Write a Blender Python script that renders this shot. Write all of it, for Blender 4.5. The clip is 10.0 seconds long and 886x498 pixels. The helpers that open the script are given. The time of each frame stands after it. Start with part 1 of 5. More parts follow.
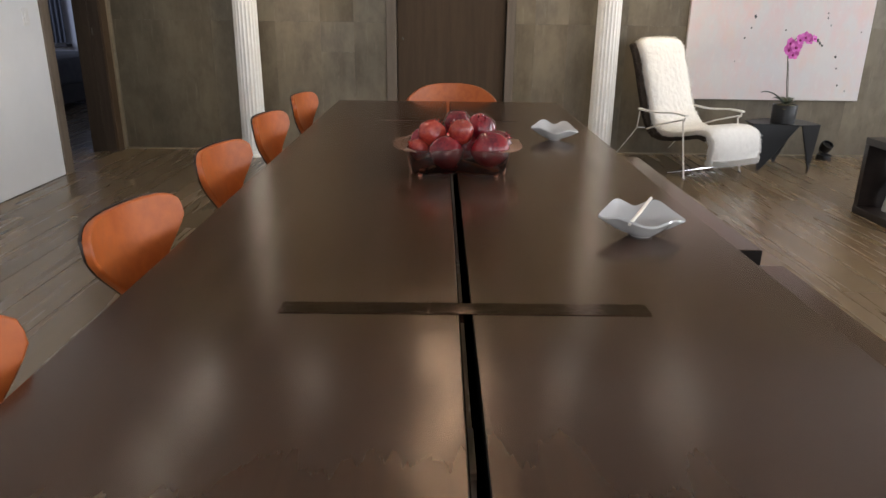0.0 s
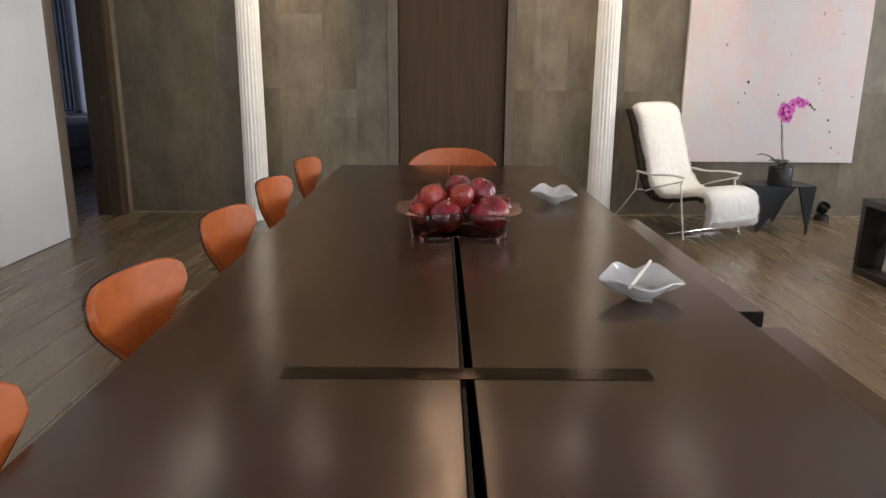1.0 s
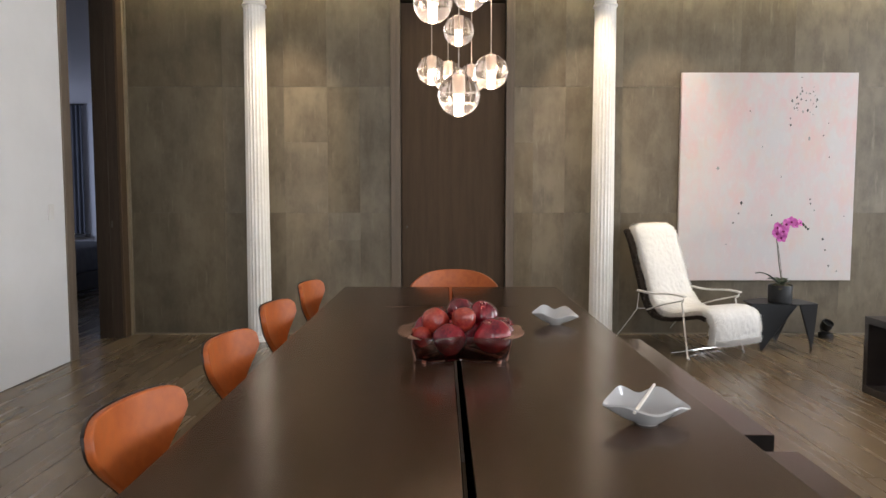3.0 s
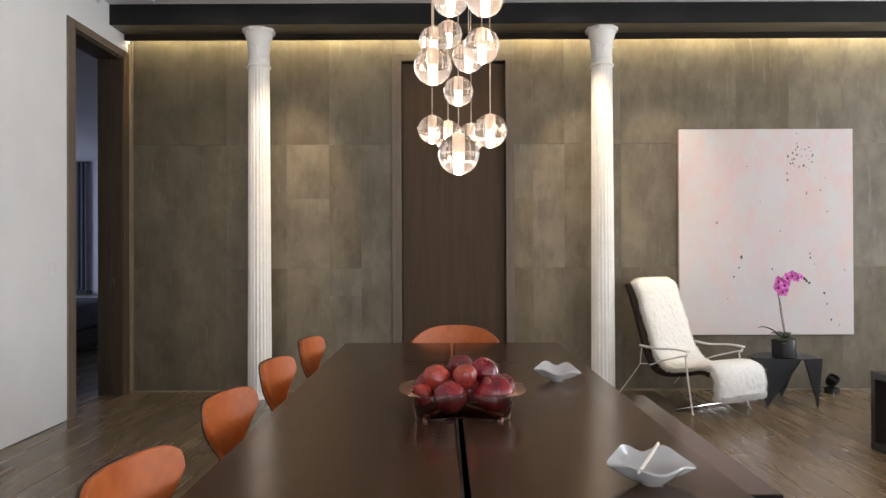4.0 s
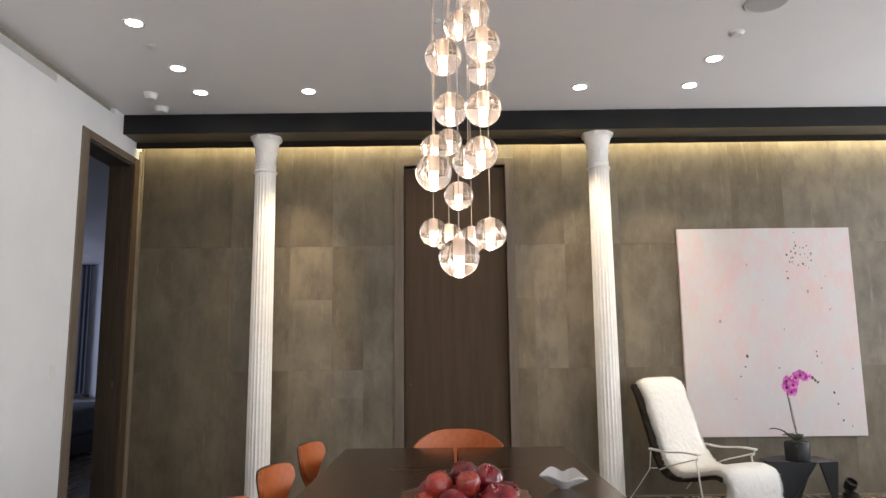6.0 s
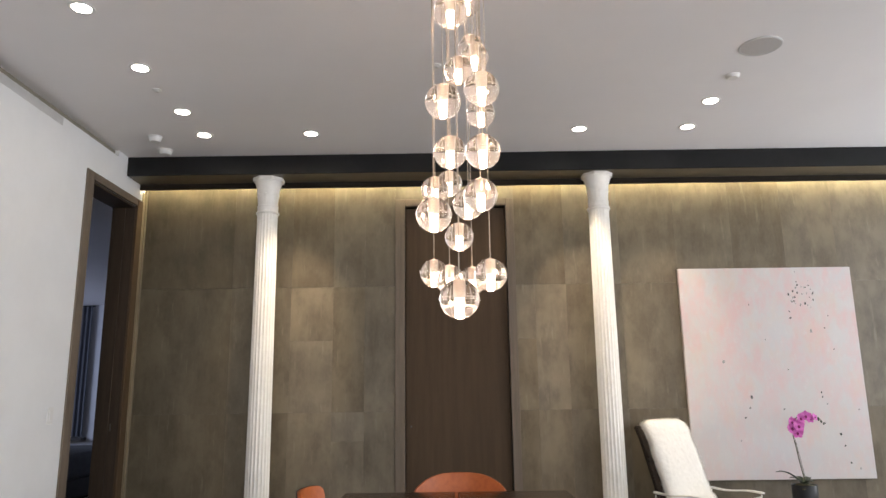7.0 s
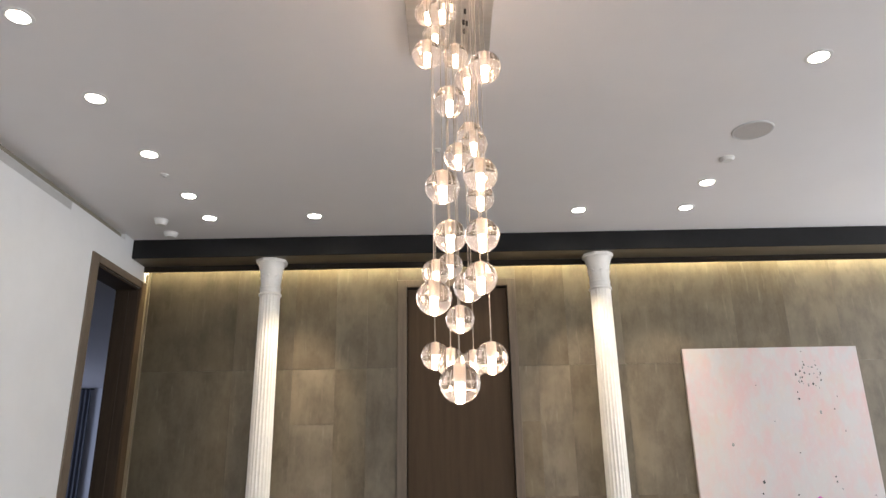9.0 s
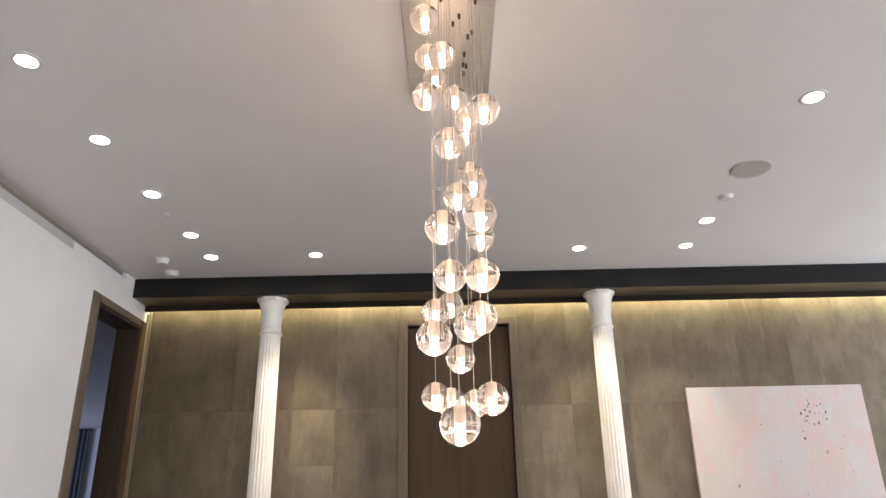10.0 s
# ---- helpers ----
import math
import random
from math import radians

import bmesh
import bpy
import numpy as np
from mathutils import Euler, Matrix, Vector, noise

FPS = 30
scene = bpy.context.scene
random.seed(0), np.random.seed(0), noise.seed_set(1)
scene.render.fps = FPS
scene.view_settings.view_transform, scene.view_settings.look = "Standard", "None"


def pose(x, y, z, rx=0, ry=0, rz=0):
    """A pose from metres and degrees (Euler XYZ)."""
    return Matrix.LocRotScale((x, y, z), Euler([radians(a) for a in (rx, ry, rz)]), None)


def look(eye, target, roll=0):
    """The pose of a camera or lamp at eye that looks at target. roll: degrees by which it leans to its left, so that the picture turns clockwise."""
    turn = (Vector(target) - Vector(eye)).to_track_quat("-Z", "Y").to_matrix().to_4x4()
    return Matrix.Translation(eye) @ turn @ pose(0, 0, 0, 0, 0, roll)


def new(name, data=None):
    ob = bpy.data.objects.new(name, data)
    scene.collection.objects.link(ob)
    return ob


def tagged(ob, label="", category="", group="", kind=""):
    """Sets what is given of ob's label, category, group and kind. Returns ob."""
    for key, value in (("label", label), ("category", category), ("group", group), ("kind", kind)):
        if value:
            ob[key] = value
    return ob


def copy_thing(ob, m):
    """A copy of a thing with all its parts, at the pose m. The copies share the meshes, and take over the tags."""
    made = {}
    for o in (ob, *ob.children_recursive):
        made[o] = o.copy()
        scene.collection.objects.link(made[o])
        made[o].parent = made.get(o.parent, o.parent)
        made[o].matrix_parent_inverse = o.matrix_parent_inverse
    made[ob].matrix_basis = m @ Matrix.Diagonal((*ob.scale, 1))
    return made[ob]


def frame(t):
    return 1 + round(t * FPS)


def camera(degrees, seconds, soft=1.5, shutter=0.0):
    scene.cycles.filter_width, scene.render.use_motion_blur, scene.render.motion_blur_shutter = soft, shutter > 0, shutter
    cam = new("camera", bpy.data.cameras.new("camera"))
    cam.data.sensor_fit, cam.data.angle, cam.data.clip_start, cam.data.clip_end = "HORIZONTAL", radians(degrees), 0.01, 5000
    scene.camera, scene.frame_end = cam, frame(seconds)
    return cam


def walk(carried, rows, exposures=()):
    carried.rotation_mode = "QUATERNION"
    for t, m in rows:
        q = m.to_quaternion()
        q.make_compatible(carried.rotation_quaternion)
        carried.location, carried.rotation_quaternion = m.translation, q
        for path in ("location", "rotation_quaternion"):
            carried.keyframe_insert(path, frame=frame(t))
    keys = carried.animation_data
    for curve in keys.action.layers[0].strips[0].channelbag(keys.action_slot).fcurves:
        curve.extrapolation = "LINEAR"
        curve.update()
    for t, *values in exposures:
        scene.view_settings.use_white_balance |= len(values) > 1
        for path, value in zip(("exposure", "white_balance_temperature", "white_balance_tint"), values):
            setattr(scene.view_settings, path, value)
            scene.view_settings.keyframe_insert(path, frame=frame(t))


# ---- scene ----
cam = camera(64.86, 10.0)
PATH = [
    (0.0, pose(-0.0028, 0.0395, 1.2153, 71.065, -0.688, -0.218)),
    (0.5, pose(-0.0026, 0.0350, 1.2200, 73.724, -0.601, -0.173)),
    (1.0, pose(-0.0026, 0.0299, 1.2246, 76.065, -0.445, -0.167)),
    (1.5, pose(-0.0024, 0.0250, 1.2292, 78.497, -0.317, -0.158)),
    (2.0, pose(-0.0026, 0.0206, 1.2340, 80.957, -0.233, -0.109)),
    (2.5, pose(-0.0026, 0.0163, 1.2380, 83.438, -0.111, -0.085)),
    (4.0, pose(-0.0008, 0.0040, 1.2474, 90.284, 0.230, 0.028)),
    (4.5, pose(-0.0000, 0.0000, 1.2500, 92.513, 0.358, 0.101)),
    (5.0, pose(0.0007, -0.0037, 1.2519, 94.622, 0.407, 0.157)),
    (5.5, pose(0.0018, -0.0075, 1.2531, 96.626, 0.518, 0.213)),
    (7.0, pose(0.0066, -0.0186, 1.2576, 101.721, 0.722, 0.408)),
    (7.5, pose(0.0085, -0.0225, 1.2595, 103.322, 0.814, 0.502)),
    (8.0, pose(0.0106, -0.0264, 1.2617, 105.023, 0.873, 0.578)),
    (8.5, pose(0.0129, -0.0302, 1.2641, 106.738, 0.908, 0.653)),
    (9.0, pose(0.0155, -0.0342, 1.2666, 108.226, 0.927, 0.714)),
    (9.5, pose(0.0182, -0.0390, 1.2690, 109.852, 0.974, 0.809)),
    (10.0, pose(0.0210, -0.0440, 1.2714, 111.304, 1.024, 0.880)),
]
walk(cam, PATH)

# ---------------------------------------------------------------- light
world = bpy.data.worlds.new("world")
scene.world = world
world.use_nodes = True
wn = world.node_tree.nodes
sky = wn.new("ShaderNodeTexSky")
sky.sky_type, sky.sun_disc = "NISHITA", False
sky.sun_elevation, sky.sun_rotation = radians(38), radians(120)
wn["Background"].inputs[1].default_value = 0.12
world.node_tree.links.new(sky.outputs[0], wn["Background"].inputs[0])
scene.view_settings.exposure = 0.12

WEST, EAST, SOUTH, NORTH, CEIL = -2.82, 6.6, -4.4, 6.29, 3.36


def area_lamp(name, m, sx, sy, power, colour):
    d = bpy.data.lights.new(name, "AREA")
    d.shape, d.size, d.size_y, d.energy, d.color = "RECTANGLE", sx, sy, power, colour
    ob = new(name, d)
    ob.matrix_world = m
    return ob


def spot_lamp(name, eye, target, power, angle, blend, colour, radius=0.05):
    d = bpy.data.lights.new(name, "SPOT")
    d.energy, d.spot_size, d.spot_blend, d.color, d.shadow_soft_size = power, radians(angle), blend, colour, radius
    ob = new(name, d)
    ob.matrix_world = look(eye, target)
    return ob


DAY = (0.90, 0.93, 0.985)
WARM = (1.0, 0.80, 0.57)
# daylight in the openings of the east and south walls
EAST_WINDOWS = (-2.2, 1.4, 5.05)
SOUTH_WINDOWS = (-1.2, 1.7, 4.6)
for y in EAST_WINDOWS:
    area_lamp("window_light", look((EAST - 0.02, y, 1.75), (EAST - 3, y, 2.75)), 1.5, 2.1, 110, DAY)
for x in SOUTH_WINDOWS:
    area_lamp("window_light", look((x, SOUTH + 0.02, 1.75), (x, SOUTH + 3, 2.75)), 1.5, 2.1, 52, DAY)
area_lamp("bedroom_window_light", look((-9.45, 10.9, 1.7), (-6.5, 12.2, 0.9)), 1.6, 1.6, 62, (0.60, 0.70, 1.0))

# recessed ceiling lamps: place, aim and power
CANS = [(-1.978, 1.226), (-1.978, 1.968), (-1.978, 2.709), (-1.978, 3.451), (-1.968, 4.173), (-1.963, 4.895), (-1.963, 5.379),
        (-1.088, 5.379), (1.104, 5.359), (1.983, 5.349), (1.983, 4.835), (2.002, 3.184), (2.002, 2.373)]
for x, y in CANS:
    near_wall = y > 5.3
    lean = -0.24 if -1.5 < x < 0 else 0.12 if 0 < x < 1.5 else -0.10 if x < 0 else 0.0
    aim = (x + lean, y + 0.62, 2.28) if near_wall else (x, y, 0)
    power = (138 if abs(x) < 1.5 else 16 if x < 0 else 80) if near_wall else 9 if x < 0 else 66
    spot_lamp("downlight_beam", (x, y, CEIL - 0.02), aim, power, 46 if near_wall else 62, 0.8, WARM)

# ---------------------------------------------------------------- materials


def material(name, base, second=None, rough=0.5, rough2=None, metal=0.0, scale=8.0, stretch=(1, 1, 1), fine=0.0, bump=0.0,
             vary=0.0, contrast=(0.35, 0.65), detail=6.0, coat=0.0, spec=0.5, dist=0.004, grain=0.5, sheen_tint=None):
    """Two noises, coarse and fine, mix two colours and lift the surface; vary changes each piece a little."""
    m = bpy.data.materials.new(name)
    m.use_nodes = True
    n, l = m.node_tree.nodes, m.node_tree.links
    p = n["Principled BSDF"]
    p.inputs["Metallic"].default_value, p.inputs["Roughness"].default_value = metal, rough
    p.inputs["Coat Weight"].default_value = coat
    p.inputs["Specular IOR Level"].default_value = spec
    if sheen_tint:
        p.inputs["Specular Tint"].default_value = (*sheen_tint, 1)
    second = second or tuple(c * 0.8 for c in base)
    co = n.new("ShaderNodeTexCoord")
    info = n.new("ShaderNodeObjectInfo")
    off = n.new("ShaderNodeVectorMath")
    off.operation = "SCALE"
    off.inputs[0].default_value = (17.0, 31.0, 23.0)
    l.new(info.outputs["Random"], off.inputs["Scale"])
    add = n.new("ShaderNodeVectorMath")
    l.new(co.outputs["Object"], add.inputs[0])
    l.new(off.outputs[0], add.inputs[1])
    mp = n.new("ShaderNodeMapping")
    mp.inputs["Scale"].default_value = stretch
    l.new((add if vary else co).outputs["Vector" if vary else "Object"], mp.inputs[0])
    big, small = n.new("ShaderNodeTexNoise"), n.new("ShaderNodeTexNoise")
    big.inputs["Scale"].default_value, big.inputs["Detail"].default_value = scale, detail
    small.inputs["Scale"].default_value, small.inputs["Detail"].default_value = scale * 7, 4
    big.inputs["Roughness"].default_value = grain
    l.new(mp.outputs[0], big.inputs["Vector"])
    l.new(mp.outputs[0], small.inputs["Vector"])
    mix = n.new("ShaderNodeMath")
    mix.operation = "MULTIPLY_ADD"
    mix.inputs[1].default_value = fine
    l.new(small.outputs[0], mix.inputs[0])
    l.new(big.outputs[0], mix.inputs[2])
    sub = n.new("ShaderNodeMath")
    sub.operation = "SUBTRACT"
    sub.inputs[1].default_value = fine * 0.5
    l.new(mix.outputs[0], sub.inputs[0])
    ramp = n.new("ShaderNodeValToRGB")
    ramp.color_ramp.elements[0].position, ramp.color_ramp.elements[1].position = contrast
    ramp.color_ramp.elements[0].color, ramp.color_ramp.elements[1].color = (*second, 1), (*base, 1)
    l.new(sub.outputs[0], ramp.inputs[0])
    colour = ramp.outputs[0]
    if vary:
        hsv = n.new("ShaderNodeHueSaturation")
        rng = n.new("ShaderNodeMapRange")
        rng.inputs[3].default_value, rng.inputs[4].default_value = 1 - vary, 1 + vary
        l.new(info.outputs["Random"], rng.inputs[0])
        l.new(rng.outputs[0], hsv.inputs["Value"])
        l.new(colour, hsv.inputs["Color"])
        colour = hsv.outputs[0]
    l.new(colour, p.inputs["Base Color"])
    if rough2 is not None:
        rr = n.new("ShaderNodeMapRange")
        rr.inputs[1].default_value, rr.inputs[2].default_value = 0.35, 0.65
        rr.inputs[3].default_value, rr.inputs[4].default_value = rough, rough2
        l.new(sub.outputs[0], rr.inputs[0])
        l.new(rr.outputs[0], p.inputs["Roughness"])
    if bump:
        b = n.new("ShaderNodeBump")
        b.inputs["Strength"].default_value, b.inputs["Distance"].default_value = bump, dist
        l.new(sub.outputs[0], b.inputs["Height"])
        l.new(b.outputs[0], p.inputs["Normal"])
    return m


def glow(name, colour, strength):
    m = bpy.data.materials.new(name)
    m.use_nodes = True
    p = m.node_tree.nodes["Principled BSDF"]
    p.inputs["Base Color"].default_value = (0.8, 0.8, 0.8, 1)
    p.inputs["Emission Color"].default_value = (*colour, 1)
    p.inputs["Emission Strength"].default_value = strength
    return m


def glass(name, colour, rough=0.0, ior=1.45):
    m = bpy.data.materials.new(name)
    m.use_nodes = True
    p = m.node_tree.nodes["Principled BSDF"]
    p.inputs["Base Color"].default_value = (*colour, 1)
    p.inputs["Transmission Weight"].default_value = 1
    p.inputs["Roughness"].default_value, p.inputs["IOR"].default_value = rough, ior
    return m


M_WHITE = material("white_wall_paint", (0.78, 0.79, 0.80), (0.75, 0.76, 0.77), 0.55, scale=2.5, fine=0.3, bump=0.06)
M_CEIL = material("ceiling_paint", (0.85, 0.835, 0.845), (0.825, 0.81, 0.82), 0.7, scale=1.2, fine=0.2, bump=0.04)
M_OLIVE = material("olive_reveal", (0.27, 0.245, 0.195), (0.23, 0.21, 0.165), 0.7, scale=4)
M_JOINT = material("dark_joint", (0.10, 0.09, 0.075), (0.08, 0.07, 0.06), 0.8, scale=6)
M_TRIMLINE = material("tan_trim", (0.22, 0.18, 0.125), (0.18, 0.148, 0.10), 0.5, metal=0.1, scale=6)
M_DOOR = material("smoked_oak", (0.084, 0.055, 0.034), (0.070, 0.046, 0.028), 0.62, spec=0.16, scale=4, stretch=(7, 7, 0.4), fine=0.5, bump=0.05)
M_CASING = material("oak_casing", (0.165, 0.130, 0.098), (0.135, 0.106, 0.080), 0.5, spec=0.3, scale=5, stretch=(7, 7, 0.5), fine=0.6, bump=0.1)
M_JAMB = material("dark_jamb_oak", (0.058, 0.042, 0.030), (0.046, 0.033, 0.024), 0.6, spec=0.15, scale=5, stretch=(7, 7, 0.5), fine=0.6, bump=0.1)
M_STEEL = material("black_steel", (0.012, 0.012, 0.0125), (0.008, 0.008, 0.008), 0.42, 0.55, spec=0.25, scale=3, fine=0.4, bump=0.05)
M_LIP = material("dark_cove_lip", (0.020, 0.014, 0.009), (0.013, 0.009, 0.006), 0.6, spec=0.2, scale=3)
M_SOFFIT = material("bronze_soffit", (0.13, 0.108, 0.078), (0.095, 0.08, 0.056), 0.42, scale=2.5, stretch=(0.5, 3, 1), fine=0.3)
M_COL = material("white_column_paint", (0.82, 0.80, 0.76), (0.74, 0.72, 0.68), 0.42, scale=5, fine=0.5, bump=0.12)
M_FLOOR = material("oak_plank", (0.165, 0.118, 0.070), (0.132, 0.094, 0.055), 0.24, 0.29, scale=1.8, stretch=(5.0, 0.3, 1), fine=0.12,
                   vary=0.17, contrast=(0.22, 0.78))
M_SUBFLOOR = material("floor_gap", (0.035, 0.027, 0.02), (0.025, 0.02, 0.015), 0.8, scale=4)
M_TABLE = material("stained_walnut", (0.047, 0.0218, 0.0116), (0.033, 0.0156, 0.0084), 0.18, 0.22, sheen_tint=(1.0, 0.82, 0.65), scale=1.7, stretch=(12, 0.35, 12), fine=0.12,
                   contrast=(0.25, 0.75))
M_TABLE_EDGE = material("walnut_edge", (0.10, 0.07, 0.05), (0.07, 0.05, 0.035), 0.4, scale=3.0, stretch=(9, 0.35, 9), fine=0.7, bump=0.05)
M_SHADED_WOOD = material("shaded_dark_wood", (0.012, 0.008, 0.006), (0.008, 0.006, 0.005), 0.8, spec=0.15, scale=5)
M_SLOT_SHADE = material("black_slot_shade", (0.003, 0.003, 0.003), (0.002, 0.002, 0.002), 0.9, spec=0.0, scale=6)
M_BRONZE = material("dark_bronze", (0.058, 0.031, 0.024), (0.040, 0.022, 0.017), 0.05, 0.09, metal=1.0, scale=4, stretch=(1, 40, 1), fine=0.5, bump=0.05)
M_LEATHER = material("orange_leather", (0.43, 0.108, 0.022), (0.35, 0.080, 0.016), 0.38, 0.46, scale=6, fine=0.8, bump=0.14, dist=0.001, spec=0.4)
M_SHELL = material("dark_walnut_shell", (0.022, 0.014, 0.010), (0.014, 0.009, 0.007), 0.45, spec=0.3, scale=5, stretch=(6, 6, 1))
M_CHROME = material("polished_steel", (0.80, 0.80, 0.80), (0.75, 0.75, 0.76), 0.16, metal=1.0, scale=8)
M_WHITESTEEL = material("white_enamelled_steel", (0.72, 0.70, 0.66), (0.66, 0.64, 0.60), 0.3, scale=8)
M_FUR = material("white_sheepskin", (0.84, 0.825, 0.79), (0.80, 0.78, 0.74), 0.9, scale=9, fine=0.4, spec=0.15)
tn, tl = M_FUR.node_tree.nodes, M_FUR.node_tree.links
wool, wool_mix = tn.new("ShaderNodeBsdfTranslucent"), tn.new("ShaderNodeMixShader")
wool.inputs[0].default_value, wool_mix.inputs[0].default_value = (0.92, 0.89, 0.84, 1), 0.45
tl.new(tn["Principled BSDF"].outputs[0], wool_mix.inputs[1])
tl.new(wool.outputs[0], wool_mix.inputs[2])
tl.new(wool_mix.outputs[0], tn["Material Output"].inputs["Surface"])
M_PELT = material("white_pelt", (0.75, 0.735, 0.70), (0.69, 0.675, 0.64), 0.9, scale=30, fine=0.5, spec=0.1, bump=0.35, dist=0.006, detail=10, grain=0.7)
M_HIDE = material("brown_hide", (0.028, 0.019, 0.013), (0.014, 0.010, 0.007), 0.85, spec=0.2, scale=22, fine=0.7, bump=0.5)
M_BLACKMETAL = material("black_lacquered_metal", (0.008, 0.0085, 0.010), (0.006, 0.006, 0.007), 0.3, spec=0.35, scale=5)
M_POT = material("satin_black_pot", (0.010, 0.010, 0.011), (0.007, 0.007, 0.008), 0.38, spec=0.3, scale=5)
M_BLACKWOOD = material("ebonised_wood", (0.022, 0.015, 0.013), (0.014, 0.010, 0.009), 0.35, scale=4, stretch=(1, 6, 6), fine=0.5)
M_PORCELAIN = material("white_porcelain", (0.44, 0.435, 0.42), (0.40, 0.395, 0.385), 0.13, scale=5, coat=0.4)
M_STICK = material("ivory_stick", (0.80, 0.76, 0.67), (0.72, 0.68, 0.60), 0.35, scale=12)
M_FRUIT = material("pomegranate_skin", (0.22, 0.012, 0.018), (0.085, 0.005, 0.012), 0.14, 0.22, scale=16, fine=0.7, bump=0.12, vary=0.25,
                   contrast=(0.30, 0.66), coat=0.15)
M_FRUIT_O = material("orange_red_skin", (0.36, 0.050, 0.028), (0.20, 0.012, 0.016), 0.18, 0.26, scale=16, fine=0.7, bump=0.12, vary=0.12,
                     contrast=(0.30, 0.66), coat=0.15)
M_COPPER = material("copper_rim", (0.44, 0.25, 0.18), (0.36, 0.20, 0.14), 0.24, 0.32, metal=0.7, scale=6)
M_STEM = material("green_brown_stem", (0.085, 0.085, 0.045), (0.06, 0.05, 0.03), 0.5, scale=20)
M_LEAF = material("orchid_leaf", (0.030, 0.048, 0.022), (0.018, 0.03, 0.014), 0.35, scale=10, stretch=(1, 6, 1))
M_PETAL = material("magenta_petal", (0.66, 0.15, 0.50), (0.54, 0.09, 0.40), 0.5, scale=30, fine=0.4)
M_PETALC = material("deep_magenta_lip", (0.30, 0.015, 0.16), (0.22, 0.01, 0.12), 0.45, scale=30)
M_MOSS = material("bark_and_moss", (0.08, 0.075, 0.035), (0.045, 0.035, 0.02), 0.9, scale=30, bump=0.6)
M_PLASTIC = material("white_plastic", (0.76, 0.76, 0.75), (0.72, 0.72, 0.71), 0.35, scale=8)
M_GRILLE = material("grey_grille", (0.60, 0.60, 0.60), (0.55, 0.55, 0.55), 0.5, scale=8)
M_SPEAKER = material("speaker_mesh", (0.54, 0.52, 0.51), (0.48, 0.465, 0.455), 0.7, scale=220, bump=0.3)
M_NICKEL = material("brushed_nickel", (0.74, 0.71, 0.67), (0.68, 0.65, 0.61), 0.34, 0.40, metal=0.45, scale=4, stretch=(1, 12, 1), fine=0.5)
M_FERRULE = material("dark_ferrule", (0.10, 0.09, 0.08), (0.08, 0.07, 0.06), 0.4, metal=0.8, scale=8)
M_CORD = material("clear_braided_cord", (0.50, 0.43, 0.35), (0.42, 0.36, 0.29), 0.35, metal=0.5, scale=20)
def seeded_glass(name, colour, haze, amount):
    """Cast glass full of fine seeds: clear glass with a little light scattered in its skin."""
    m = glass(name, colour, 0.06)
    n, l = m.node_tree.nodes, m.node_tree.links
    tr, mix, co = n.new("ShaderNodeBsdfTranslucent"), n.new("ShaderNodeMixShader"), n.new("ShaderNodeTexCoord")
    tr.inputs[0].default_value = (*haze, 1)
    seeds, rng, bump = n.new("ShaderNodeTexNoise"), n.new("ShaderNodeMapRange"), n.new("ShaderNodeBump")
    seeds.inputs["Scale"].default_value, seeds.inputs["Detail"].default_value = 60, 5
    l.new(co.outputs["Object"], seeds.inputs["Vector"])
    rng.inputs[1].default_value, rng.inputs[2].default_value = 0.3, 0.75
    rng.inputs[3].default_value, rng.inputs[4].default_value = amount * 0.6, amount * 1.6
    l.new(seeds.outputs[0], rng.inputs[0])
    bump.inputs["Strength"].default_value, bump.inputs["Distance"].default_value = 0.05, 0.002
    l.new(seeds.outputs[0], bump.inputs["Height"])
    l.new(bump.outputs[0], n["Principled BSDF"].inputs["Normal"])
    l.new(rng.outputs[0], mix.inputs[0])
    l.new(n["Principled BSDF"].outputs[0], mix.inputs[1])
    l.new(tr.outputs[0], mix.inputs[2])
    l.new(mix.outputs[0], n["Material Output"].inputs["Surface"])
    return m


M_GLOBE = seeded_glass("seeded_cast_glass", (1.0, 0.95, 0.91), (0.95, 0.80, 0.70), 0.06)
M_FROST = glass("frosted_socket_glass", (0.97, 0.88, 0.82), 0.30)
M_SEAM = material("pale_casting_seam", (0.85, 0.78, 0.72), (0.80, 0.73, 0.67), 0.3, scale=40)
M_CORE = glow("lamp_core", (1.0, 0.72, 0.50), 32.0)
M_LENS = glow("downlight_lens", (1.0, 0.93, 0.82), 40.0)
M_LED = glow("led_strip", (1.0, 0.85, 0.50), 66.0)
M_BOWLGLASS = glass("smoky_rose_glass", (0.62, 0.42, 0.37))
M_BEDCLOTH = material("grey_blanket", (0.11, 0.11, 0.118), (0.085, 0.085, 0.092), 0.9, scale=9, bump=0.3)
M_CURTAIN = material("slate_curtain", (0.10, 0.105, 0.125), (0.08, 0.085, 0.10), 0.85, scale=6, stretch=(6, 6, 0.4), bump=0.2)
M_BLUEWALL = material("bedroom_paint", (0.66, 0.66, 0.68), (0.62, 0.62, 0.64), 0.6, scale=3)
M_DARKBASE = material("dark_bed_base", (0.03, 0.024, 0.022), (0.02, 0.016, 0.015), 0.6, scale=6)
M_STATUE = material("white_plaster", (0.76, 0.73, 0.68), (0.68, 0.65, 0.60), 0.6, scale=12, bump=0.15)
M_PAINTMARK = material("dark_paint_mark", (0.05, 0.055, 0.05), (0.03, 0.03, 0.03), 0.5, scale=60)
M_PAINTGREY = material("grey_paint_mark", (0.30, 0.31, 0.29), (0.22, 0.23, 0.22), 0.5, scale=60)


